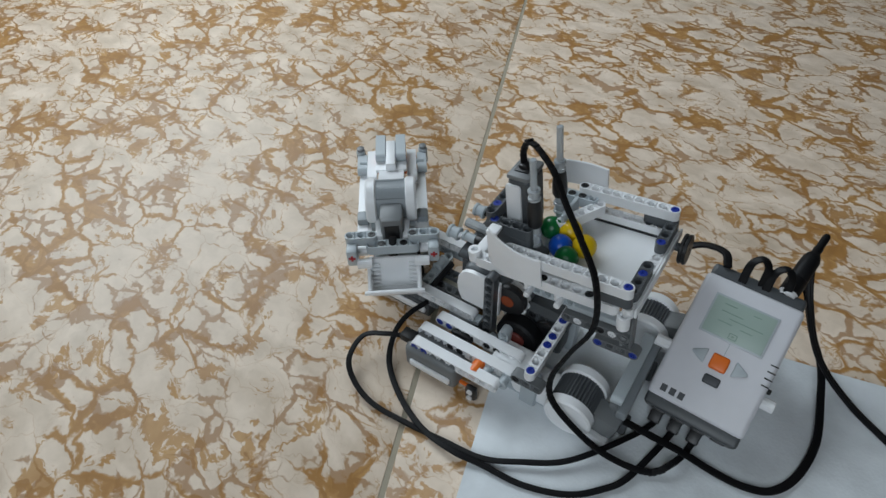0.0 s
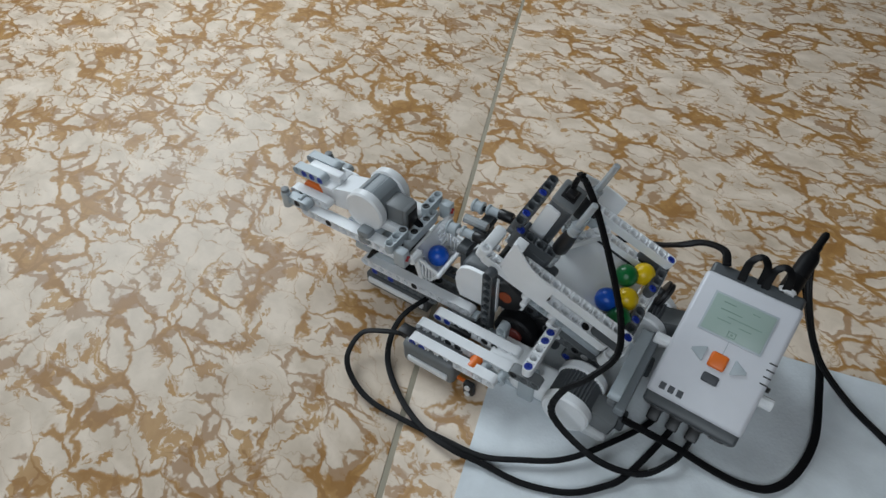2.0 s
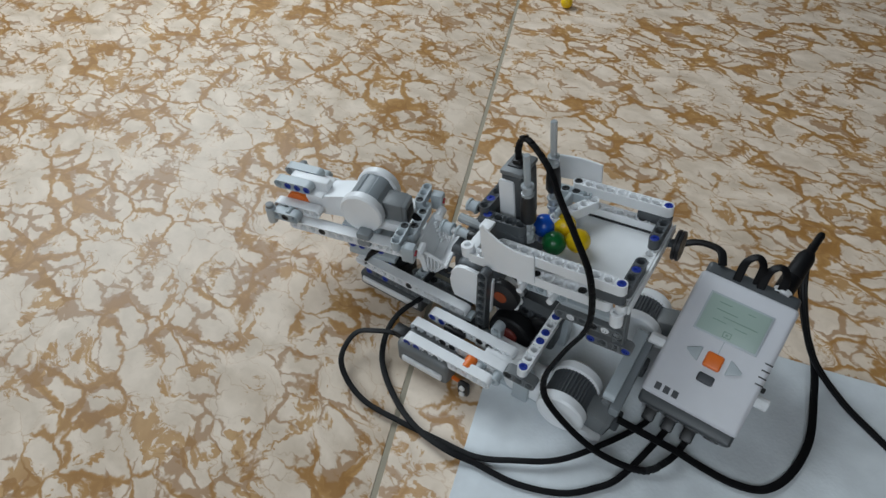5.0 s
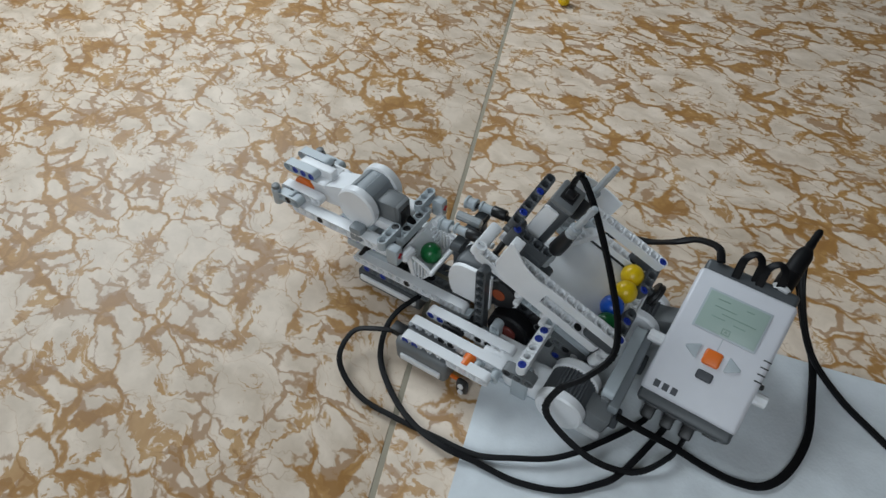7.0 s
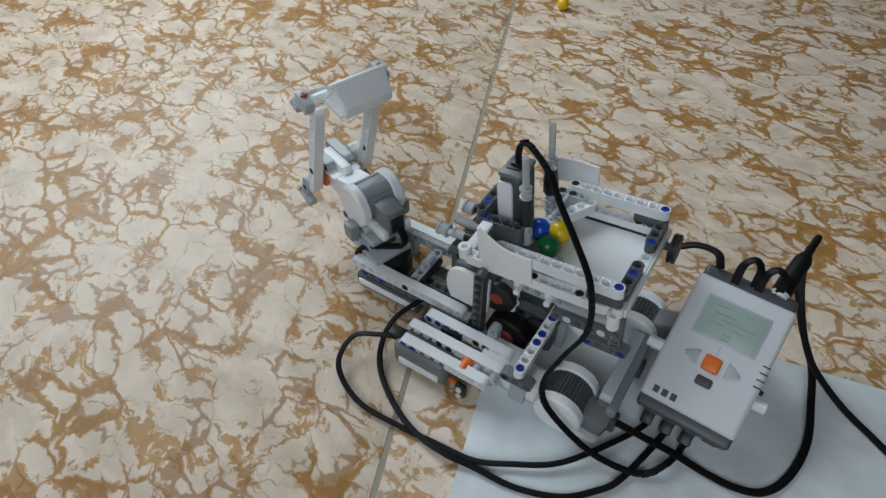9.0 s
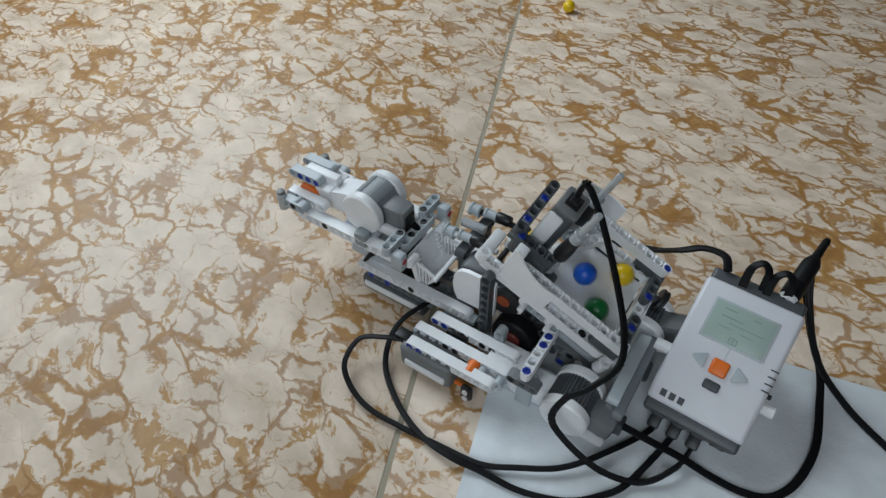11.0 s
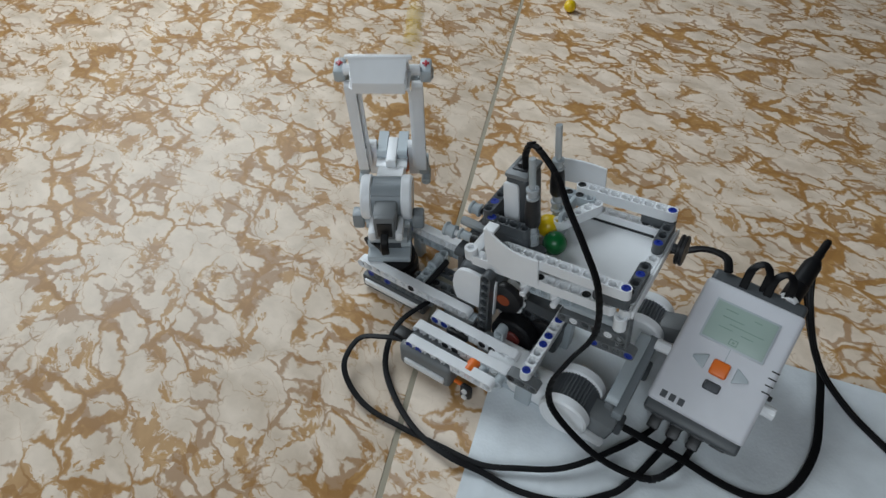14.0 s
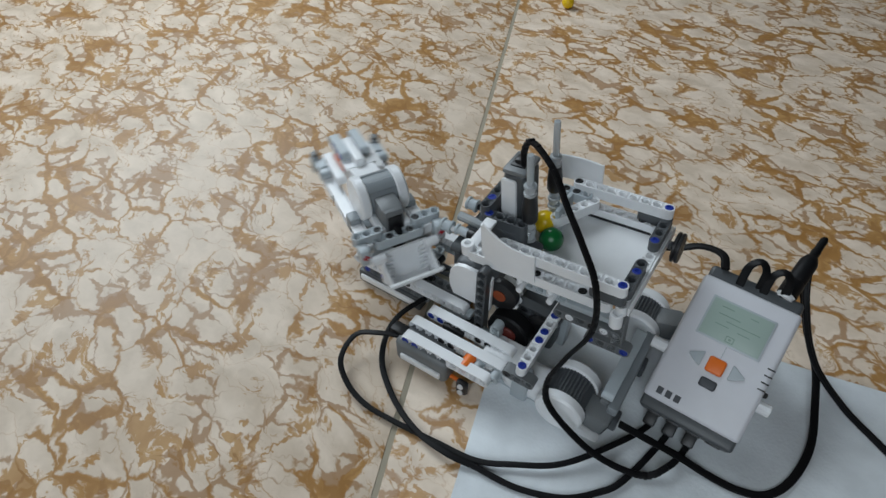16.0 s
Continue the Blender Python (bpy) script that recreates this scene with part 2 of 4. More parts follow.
def beam_mesh(n, mat):
    """A studless beam: n through holes 8 mm apart with countersunk rims and round ends."""
    if (n, mat.name) in BEAMS:
        return BEAMS[(n, mat.name)]
    bm = bmesh.new()
    seg, hy = 16, 3.75
    for i in range(n):
        edge = []
        for k in range(seg):
            a = 2 * math.pi * k / seg
            c, s = math.cos(a), math.sin(a)
            if (i == 0 and c < -1e-6) or (i == n - 1 and c > 1e-6):
                edge.append((hy * c, hy * s))
            else:
                if k % 4 == 2:
                    edge.append((math.copysign(4.0, c), math.copysign(hy, s)))
                else:
                    q = 1 / max(abs(c) / 4.0, abs(s) / hy)
                    edge.append((4.0 * round(c / abs(c)) if abs(c) / 4.0 > abs(s) / hy else q * c, max(-hy, min(hy, q * s))))
        for side in (1, -1):
            rings = []
            for r, z in ((None, 3.9), (3.05, 3.9), (3.05, 3.1), (2.4, 3.1), (2.4, 0.0)):
                ring = []
                for k in range(seg):
                    a = 2 * math.pi * k / seg
                    x, y = edge[k] if r is None else (r * math.cos(a), r * math.sin(a))
                    dip = 1.5 if r is None and abs(x) == 4.0 and abs(y) < 2.5 else 0.0
                    ring.append(bm.verts.new((x + 8 * i, y, (z - dip) * side)))
                rings.append(ring)
            for a, b in zip(rings, rings[1:]):
                for k in range(seg):
                    bm.faces.new((a[k], a[(k + 1) % seg], b[(k + 1) % seg], b[k]))
            for k in range(seg):
                (x0, y0), (x1, y1) = edge[k], edge[(k + 1) % seg]
                inner = (abs(x0) == 4.0 and x0 == x1)
                if not inner:
                    a, b = rings[0][k], rings[0][(k + 1) % seg]
                    c, d = (bm.verts.new((v.co.x, v.co.y, 0)) for v in (b, a))
                    bm.faces.new((a, b, c, d))
    bmesh.ops.remove_doubles(bm, verts=bm.verts, dist=0.02)
    BEAMS[(n, mat.name)] = finish("beam", bm, mat)
    return BEAMS[(n, mat.name)]


PINS = {}


def pin_mesh(mat):
    if mat.name not in PINS:
        bm = lathe([(1.5, 2.2), (1.5, 4.05), (2.5, 4.05), (2.9, 3.7), (2.9, -3.7), (2.5, -4.05), (1.5, -4.05), (1.5, -2.2)], seg=14)
        for a in (0, 90):
            box(3.0, 0.7, 7.2, 0, bm=bm) if a == 0 else box(0.7, 3.0, 7.2, 0, bm=bm)
        PINS[mat.name] = finish("pin", bm, mat)
    return PINS[mat.name]


def beam(parent, n, at, along, holes, mat=None, pins=(), name="beam", label=""):
    """A beam of n holes from its first hole's centre; pins: (hole, material)."""
    ob = place(name, beam_mesh(n, mat or WHITE), parent, axes(*at, along, holes), label)
    for k, pm in pins:
        place("pin", pin_mesh(pm), ob, T(8 * k, 0, 0))
    return ob


X, Y, Z = (1, 0, 0), (0, 1, 0), (0, 0, 1)


def sweep(points, width, thick, steps=8, up=(0, 0, 1)):
    """A flat cable with round edges through control points."""
    pts = spline(points, steps)
    bm = bmesh.new()
    rings = []
    w, h = width / 2, thick / 2
    shape = [(w, 0), (w - h * 0.3, h * 0.7), (w - h, h), (0, h * 0.82), (-w + h, h), (-w + h * 0.3, h * 0.7), (-w, 0), (-w + h * 0.3, -h * 0.7), (-w + h, -h), (w - h, -h), (w - h * 0.3, -h * 0.7)]
    side = None
    for i, p in enumerate(pts):
        d = (pts[min(i + 1, len(pts) - 1)] - pts[max(i - 1, 0)]).normalized()
        s = d.cross(Vector(up))
        if s.length < 0.25 and side is not None:
            s = side - d * side.dot(d)
        s.normalize()
        if side is not None and s.dot(side) < 0:
            s = -s
        side = s
        u = s.cross(d)
        rings.append([bm.verts.new(p + s * a + u * b) for a, b in shape])
    m = len(shape)
    for a, b in zip(rings, rings[1:]):
        for k in range(m):
            bm.faces.new((a[k], a[(k + 1) % m], b[(k + 1) % m], b[k]))
    bm.faces.new(rings[0])
    bm.faces.new(rings[-1])
    return bm


def spline(points, steps=8):
    """Points along a smooth line through control points."""
    P = [Vector(p) for p in points]
    P = [P[0] * 2 - P[1]] + P + [P[-1] * 2 - P[-2]]
    out = []
    for i in range(1, len(P) - 2):
        a, b, c, d = P[i - 1:i + 3]
        for k in range(steps):
            t = k / steps
            out.append(0.5 * (2 * b + (c - a) * t + (2 * a - 5 * b + 4 * c - d) * t * t + (3 * b - a - 3 * c + d) * t ** 3))
    out.append(P[-2])
    return out


# ---- floor and room ----
floor = new("floor")
tagged(floor, "cream floor tiles with ochre marbling and a grey joint", "floor", kind="structure")
J0, J1 = Vector((-0.213, 0.4196)), Vector((0.0039, -0.1494))
JD = (J0 - J1).normalized()
JN = Vector((JD.y, -JD.x))


def tile(side):
    near, far = 0.002, 5.0
    pts = [J1 + JD * a + JN * side * b for a, b in ((-5, near), (5, near), (5, far), (-5, far))]
    if side < 0:
        pts.reverse()
    # cut at the room's walls
    for axis, limit, sign in ((0, -1.15, 1), (0, 3.05, -1), (1, -1.3, 1), (1, 1.75, -1)):
        kept = []
        for p, q in zip(pts, pts[1:] + pts[:1]):
            dp, dq = (p[axis] - limit) * sign, (q[axis] - limit) * sign
            if dp >= 0:
                kept.append(p)
            if dp * dq < 0:
                kept.append(p.lerp(q, dp / (dp - dq)))
        pts = kept
    bm = slab([(p.x * 1000, p.y * 1000) for p in pts], -9, 0, 0.7)
    ob = part("tile", bm, TILES[side], floor)
    return ob


tile(1)
tile(-1)
bed = slab([(-1300, -1450), (3200, -1450), (3200, 1900), (-1300, 1900)], -40, -0.7)
part("tile_joint", bed, GROUT, floor, "grey-green joint between the tiles")


def wall(name, x0, y0, x1, y1, hole=None):
    """A wall with thickness between two corners; hole: along0, along1, sill, head."""
    bm = None
    long_x = abs(x1 - x0) > abs(y1 - y0)
    a0, a1 = (x0, x1) if long_x else (y0, y1)
    c, th = ((y0 + y1) / 2, abs(y1 - y0)) if long_x else ((x0 + x1) / 2, abs(x1 - x0))
    spans = [(a0, a1, 0, 2600)] if hole is None else [(a0, hole[0], 0, 2600), (hole[1], a1, 0, 2600), (hole[0], hole[1], 0, hole[2]), (hole[0], hole[1], hole[3], 2600)]
    for s0, s1, z0, z1 in spans:
        size, at = (s1 - s0, th, z1 - z0), ((s0 + s1) / 2, c, (z0 + z1) / 2)
        if not long_x:
            size, at = (th, s1 - s0, z1 - z0), (c, (s0 + s1) / 2, (z0 + z1) / 2)
        bm = box(*size, 0, at, bm=bm)
    ob = part(name, bm, PAINT, None)
    return tagged(ob, "plain beige painted room wall", "wall", kind="structure")


wall("wall_north", -1100, 1700, 3000, 1900)
wall("wall_south", -1100, -1450, 3000, -1250, (-120, 820, 520, 1480))
wall("wall_west", -1300, -1450, -1100, 1900, (-160, 880, 560, 1400))
wall("wall_east", 3000, -1450, 3200, 1900)
ceiling = part("ceiling", box(4600, 3500, 120, 0, (900, 225, 2660)), PAINT, None)
tagged(ceiling, "plain beige painted ceiling", "ceiling", kind="structure")


def window(name, m, w, h):
    win = new(name)
    win.matrix_world = m
    bm = box(w, 60, 50, 3, (0, 0, 25))
    for sx in (-w / 2 + 25, 0, w / 2 - 25):
        box(50, 60, h - 100, 3, (sx, 0, h / 2), bm=bm)
    box(w, 60, 50, 3, (0, 0, h - 25), bm=bm)
    part("window_frame", bm, PAINT, win, "beige painted window frame")
    return tagged(win, "unseen beige framed room window letting in daylight", "window", kind="structure")


window("window_1", T(-1240, 360, 560) @ pose(0, 0, 0, 0, 0, 90), 1040, 840)
# unseen window, added to go with the rear fill lamp
window("added_rear_window", T(350, -1390, 520), 940, 960)

# the white sheet under the machine
sheet = new("white_sheet")
tagged(sheet, "thin white creased sheet lying on the tiles", "sheet")
A, U, V = Vector((-6, 57)), Vector((0.979, 0.2)), Vector((0.268, -0.963))
bm = bmesh.new()
nu, nv = 60, 44
grid = []
for j in range(nv + 1):
    row = []
    for i in range(nu + 1):
        p = A + U * (i * 6.2) + V * (j * 6.4)
        fold = 1.3 * math.exp(-((i * 6.2 - 14) / 2.6) ** 2)
        z = 1.4 + fold + 0.5 * noise.noise(Vector((p.x / 40, p.y / 40, 0)))
        row.append(bm.verts.new((p.x, p.y, max(z, 0.6))))
    grid.append(row)
for j in range(nv):
    for i in range(nu):
        bm.faces.new((grid[j][i], grid[j][i + 1], grid[j + 1][i + 1], grid[j + 1][i]))
edge = bmesh.ops.extrude_face_region(bm, geom=bm.faces[:])
for v in edge["geom"]:
    if isinstance(v, bmesh.types.BMVert):
        v.co.z = 0.1
part("sheet", bm, PAPER, sheet)


# ---- servo motor ----
def motor(parent, m, width=40, radius=19, neck=True, ribs=False, hub=True, drum=MID, neck_end=-66):
    """A servo: ribbed drum between two white discs, socket block, white neck and orange hub. x points to the socket."""
    w = width / 2
    ring = []
    for k in range(120):
        a = 2 * math.pi * k / 120
        tooth = 1.3 if ribs and 5 < k < 62 and k % 3 == 0 else 0.0
        step = 0.9 if 14 < k < 26 or 36 < k < 46 else 0.0
        q = radius - 2.2 + (tooth if ribs else step)
        ring.append((q * math.cos(a), q * math.sin(a)))
    bm = slab(ring, -w + 6, w - 6)
    bmesh.ops.rotate(bm, verts=bm.verts, matrix=Euler((radians(90), 0, 0)).to_matrix())
    body = part("motor", bm, drum, parent, "grey servo motor with white round sides", m)
    for s in (-1, 1):
        prof = [(radius - 1.2, s * (w - 8)), (radius, s * (w - 7)), (radius, s * (w - 1.5)), (radius - 1.2, s * w), (radius - 3, s * w), (radius - 3.3, s * (w - 0.25))]
        part("side_disc", lathe(prof, "y", 48), WHITE, body, "white round motor side")
        tongue = box(24, 6, 9, 2.2, (radius + 3, s * 10, -12))
        part("tongue", tongue, WHITE, body)
    blk = box(22, 17, 19, 2, (radius + 1, 0, -2))
    box(9, 15, 22, 1.5, (radius + 10, 0, -4), bm=blk)
    part("socket_block", blk, MID, body)
    part("socket", box(1.6, 11, 13, 0.4, (radius + 14.6, 0, -4.5)), BLACK, body, "black cable socket")
    if neck:
        nk = slab([(-6, -16), (-6, 8), (-22, 4), (-36, 0), (neck_end + 8, -3), (neck_end, -9), (neck_end + 2, -16), (-36, -18)], -10, 10, 1.6)
        bmesh.ops.rotate(nk, verts=nk.verts, matrix=Euler((radians(90), 0, 0)).to_matrix())
        part("neck", nk, WHITE, body)
    if neck and hub:
        part("hub", lathe([(4, -12), (9, -12), (9.5, -11), (9.5, -4), (7, -3.5), (7, 3.5), (9.5, 4), (9.5, 11), (9, 12), (4, 12)], "y", 24, (neck_end, 0, -11)), ORANGE, body, "orange drive hub")
    return body


def bush(parent, at, axis, length, mat, r=3.7, name="bush"):
    """A flanged bush or connector with a hollow end."""
    h = length / 2
    bm = lathe([(1.6, -h + 1.5), (1.6, -h), (r - 0.3, -h), (r, -h + 0.4), (r, -h + 1.8), (r - 0.8, -h + 2.2), (r - 0.8, h - 2.2), (r, h - 1.8), (r, h - 0.4), (r - 0.3, h), (1.6, h), (1.6, h - 1.5)], axis, 16)
    return part(name, bm, mat, parent, m=T(*at))


def rod(parent, at, axis, length, mat, r=2.3, name="axle"):
    h = length / 2
    return part(name, lathe([(r - 0.4, -h), (r, -h + 0.4), (r, h - 0.4), (r - 0.4, h)], axis, 10), mat, parent, m=T(*at))


def peg(parent, at, height, mat=None, r=4.2):
    """A short upright tube."""
    bm = lathe([(2.4, height - 3), (2.4, height), (r - 0.3, height), (r, height - 0.4), (r, 0.4), (r - 0.4, 0)], "z", 18)
    return part("connector_peg", bm, mat or WHITE, parent, m=T(*at))

# ---- the machine's base ----
base = new("sorting_machine_base")
tagged(base, "white and grey toy brick base on the floor", "toy machine")
beam(base, 13, (-112, -8, 27), X, Y, WHITE, [(6, BLACK)], label="long white beam")
beam(base, 8, (-104, -7, 19), X, Y, MID, [(0, BLUE), (2, BLUE)])
part("sensor_box", box(60, 16, 14, 2, (-82, -5, 9)), DARK, base, "dark grey sensor box")
part("white_strip", box(54, 3.2, 6, 1.4, (-82, -13.4, 10)), WHITE, base)
beam(base, 10, (-100, 43, 31), X, Y, WHITE, [(7, BLACK)], label="long white beam")
beam(base, 9, (-98, 43, 23), X, Y, GREY)
for x in (-94, -34):
    part("post", box(8, 8, 19, 1, (x, 43, 9.5)), GREY, base)
part("turntable", lathe([(12, 1), (19, 1), (20, 3), (20, 16), (18, 18), (18, 22), (12, 22), (12, 20)], "z", 40, (-98.5, 12.6, 0)), BLACK, base, "black round turntable")
beam(base, 5, (-62, -1, 25), Y, Z, GREY)
beam(base, 7, (-70, 8, 17), X, Z, MID, [(2, BLACK)])
beam(base, 6, (-66, 24, 15), X, Z, DARK)
part("cross_plate", box(30, 30, 5, 1, (-52, 16, 12)), TAN, base)
rod(base, (-58, 14, 24), "y", 30, BLACK, 3.2)
bush(base, (-62, 20, 30), "y", 12, GREY, 4.2)
# column that carries the tray
for y in (-8, 44):
    beam(base, 9, (-0.5, y, 13), Z, Y, DARK, label="dark grey upright beam")
    beam(base, 4, (-30, y, 14), X, Y, DARK)
part("brace", slab([(-34, 16), (-8, 22), (-8, 26), (-34, 20)], -4, 4, 0.5), GREY, base, m=T(0, -8, 0) @ pose(0, 0, 0, 90))
# the sensor beside the column
part("light_sensor", box(34, 24, 36, 6, (-12, 10, 49), 3), DARK, base, "dark grey light sensor")
cover = slab([(-27, 34), (-30, 42), (-31, 50), (-30, 58), (-27.6, 63), (-24, 66.4), (-19, 68), (4, 68), (4, 34)], 1.6, 4.8, 0.8)
bmesh.ops.rotate(cover, verts=cover.verts, matrix=Euler((radians(90), 0, 0)).to_matrix())
part("sensor_cover", cover, WHITE, base, "white rounded sensor side")
rod(base, (-7, 21, 65), "y", 42, BLACK, 2.4)
# wheel and drive motor under the tray
part("wheel", lathe([(5, -5), (8, -6), (15, -6), (16.5, -4.5), (16.5, 4.5), (15, 6), (8, 6), (5, 5)], "y", 32, (22, -4, 26)), RUBBER, base, "black rubber wheel")
motor(base, T(4, 26, 40) @ pose(0, 0, 0, 0, 60, 0), 34, 16, False)
part("hub", lathe([(2, -4), (5, -4), (5, 4), (2, 4)], "y", 20, (9, 2.6, 51)), ORANGE_SHADED, base, "orange drive hub")
part("wheel_hub", lathe([(2, -1.5), (6.5, -1.5), (7, -0.8), (7, 0.8), (6.5, 1.5), (2, 1.5)], "y", 20, (22, -10, 26)), RUST, base, "dull red wheel hub")
bush(base, (20, 4, 46), "y", 8, WHITE, 3.2)
part("pulley", lathe([(6, -3), (13, -3), (13.5, -2), (13.5, 2), (13, 3), (6, 3)], "y", 28, (9, 2, 51)), BLACK, base)
beam(base, 2, (16, -14, 27), Z, Y, GREY)
part("block", box(24, 14, 9, 2, (14, -16, 17)), GREY, base)
part("block", box(22, 14, 9, 2, (36, -10, 17)), GREY, base)
# dark block and beams added for the shade between the column and the wheel
part("gear_housing", box(34, 40, 30, 3, (34, 26, 22), 3), DARK, base, "dark grey block added for the shade under the tray")
for y in (10, 42):
    beam(base, 5, (18, y, 40), X, Y, DARK, [(1, BLACK), (3, BLACK)])
part("gear", lathe([(3, -2), (9, -2), (10, -1.4), (10, 1.4), (9, 2), (3, 2)], "y", 24, (40, 4, 32)), BLACK, base)
# front sensor block with its three beams
part("front_sensor", box(44, 28, 23, 4, (-22, -43, 12.5), 3), MID, base, "grey touch sensor")
part("white_strip", box(34, 3, 6, 1.2, (-21, -57.6, 10)), WHITE, base)
part("sensor_plug", box(12, 9, 7, 1, (-46, -46, 21)), BLACK, base)
beam(base, 9, (-36, -50, 25), X, Y, WHITE, [(0, BLUE), (1, BLUE)])
beam(base, 10, (-38, -37, 26), X, Y, WHITE, [(3, BLACK), (4, BLACK)])
beam(base, 9, (-32, -23, 27), X, Y, WHITE, [(0, BLUE), (1, BLUE), (5, BLACK), (6, BLACK)])
part("plate", box(34, 26, 7, 1.2, (32, -26, 24)), WHITE, base)
part("black_link", box(18, 5, 6, 2, (-12, -27, 25)), BLACK, base)
part("orange_button", lathe([(2, -7), (4.4, -7), (4.6, -6), (4.6, 6), (4.2, 7), (2, 7)], "y", 18, (11, -43.5, 25)), ORANGE, base, "orange push button")
for x in (18, 32):
    bush(base, (x, -43.5, 24), "y", 9, GREY, 4.2)
part("red_axle", box(12, 2.4, 2.4, 0.4, (8, -53, 11)), ORANGE, base)
part("caster_link", box(9, 5, 14, 2.2, (13, -55, 8.5)), BLACK, base, "black link with white pins")
for z in (5, 12):
    part("link_pin", lathe([(0.8, -1), (2.2, -1), (2.2, 1), (0.8, 1)], "y", 12, (13, -57.6, z)), WHITE, base)
# cross beam towards the tray
beam(base, 9, (48.5, -40, 43), Y, Z, WHITE, [(0, BLUE), (3, BLUE), (4, BLUE), (6, BLUE), (8, BLUE)], label="white beam with blue pins")
beam(base, 3, (40, -40, 34), X, Y, MID, [(0, BLACK)])
part("foot", box(12, 10, 30, 1.5, (48, -34, 17)), GREY, base)
part("foot", box(12, 10, 38, 1.5, (50, 24, 20)), GREY, base)
part("base_rail", box(70, 9, 7, 1.5, (30, -30, 5)), GREY, base)
# front drive motor
motor(base, T(79, -26, 19) @ pose(0, 0, 0, 0, 12, 0), 35, 17, False, True, False, DARK)
part("motor_neck", box(46, 24, 20, 8, (54, -24, 11), 4), WHITE, base)
# tray lifting side
motor(base, T(97, 62, 20) @ pose(0, 0, 0, 0, -20, 0), 32, 17, False, True, False, DARK)
beam(base, 8, (103, -20, 33), Y, X, GREY, label="light grey beam")
part("support", box(7, 80, 8, 1.5, (109, 14, 24)), STEEL, base)
part("support", box(10, 16, 22, 2, (104, -14, 14)), MID, base)
for y in (-20, 30, 62):
    part("support_foot", box(10, 10, 14, 1.5, (110, y, 8)), DARK, base)

# ---- the tilting tray ----
TRAY_X, TRAY_Y, TRAY_Z = -6.2, 1.5, 67
tray = new("sorting_tray")
tagged(tray, "white tilting tray of beams with a sensor tower", "toy tray")
part("tray_floor", slab([(24, 8), (92, 4), (93, 76), (44, 76), (24, 52)], 9.5, 12, 0.4), WHITE, tray, "smooth white tray floor")
beam(tray, 11, (16.5, 0, 30.5), X, Z, WHITE, [(10, BLUE)], label="white beam")
beam(tray, 13, (-7, -1, 14), X, Z, WHITE, [(6, BLACK), (10, BLACK)], label="white beam")
beam(tray, 3, (80.5, 0, 22.5), X, Z, DARK)
beam(tray, 9, (33, 80, 30.5), X, Z, WHITE, [(0, BLACK), (8, BLUE)], label="white beam")
beam(tray, 7, (42, 77, 16), X, Z, WHITE, [(5, BLACK)])
beam(tray, 3, (81, 80, 22.5), X, Z, DARK)
beam(tray, 11, (98, 0, 14), Y, Z, WHITE, label="white end beam")
beam(tray, 4, (97.5, 7, 22), Y, Z, DARK, [(2, BLUE)])
beam(tray, 4, (97.5, 55, 22), Y, Z, DARK, [(0, BLUE)])
part("end_rail", box(1.6, 84, 7, 0.5, (103, 40, 15)), WHITE, tray)
peg(tray, (97, -4, 2), 11)
beam(tray, 5, (32, 45, 24), (0.5, 0.86, 0), Z, WHITE)
beam(tray, 4, (18, 74, 26), X, Z, GREY, [(1, BLACK), (2, BLACK)])
part("chute", box(30, 26, 2, 0.5, (10, 35, 10.8)), WHITE, tray)
# black strip in place of the shade in the gap by the far beam
part("gap_strip", box(46, 1.4, 2.6, 0.3, (67, 73.4, 12.6)), BLACK, tray, "black strip standing in for the shaded gap along the tray floor")
part("gate", box(3, 24, 22, 0.8, (33, 56, 22)), GREY, tray)
# dark frame round the sensor
beam(tray, 4, (1, 9, 42), X, Z, DARK, [(0, BLUE)])
beam(tray, 4, (1, 9, 34), X, Z, DARK)
beam(tray, 4, (10, 11, 26), X, Y, DARK)
beam(tray, 7, (-3, 12, 38), Y, X, DARK, [(2, BLUE), (3, BLUE)])
beam(tray, 7, (-3, 12, 46), Y, Z, DARK, [(1, BLUE), (4, BLUE)])
part("sensor", box(16, 22, 42, 3.4, (13, 31, 52), 3), DARK, tray, "dark grey colour sensor standing upright")
part("sensor_cover", box(11, 3, 36, 2.2, (10, 19.6, 51)), WHITE, tray, "white sensor side cover")
part("sensor_top", box(16.6, 22.6, 4, 1.8, (13, 31, 74)), MID, tray)
part("socket", box(10, 12, 2, 0.5, (13, 31, 76)), BLACK, tray)
part("plug", box(6.4, 7.4, 5, 1.4, (13, 31, 77.2)), BLACK, tray, "black cable plug")
# guard rods
for y, gx, up, tall in ((14, 28, 6, 26), (56, 25, 0, 30)):
    rod(tray, (gx, y, 65 + up + tall / 2), "z", tall, CLEAR, 2.3, "guard_rod")
    bush(tray, (gx, y, 65 + up), "z", 8, CLEAR, 4.2)
    part("rod_sleeve", lathe([(4.2, 40), (5.2, 42), (5.2, 50), (4.2, 61)], "z", 18), BLACK, tray, m=T(gx, y, up))
    bush(tray, (gx, y, 37 + up), "z", 9, CLEAR, 4.2)
    bush(tray, (gx, y, 30 + up * 0.7), "z", 9, CLEAR, 4.4)
    bush(tray, (gx + 1, y, 24), "z", 9, GREY, 4.4)


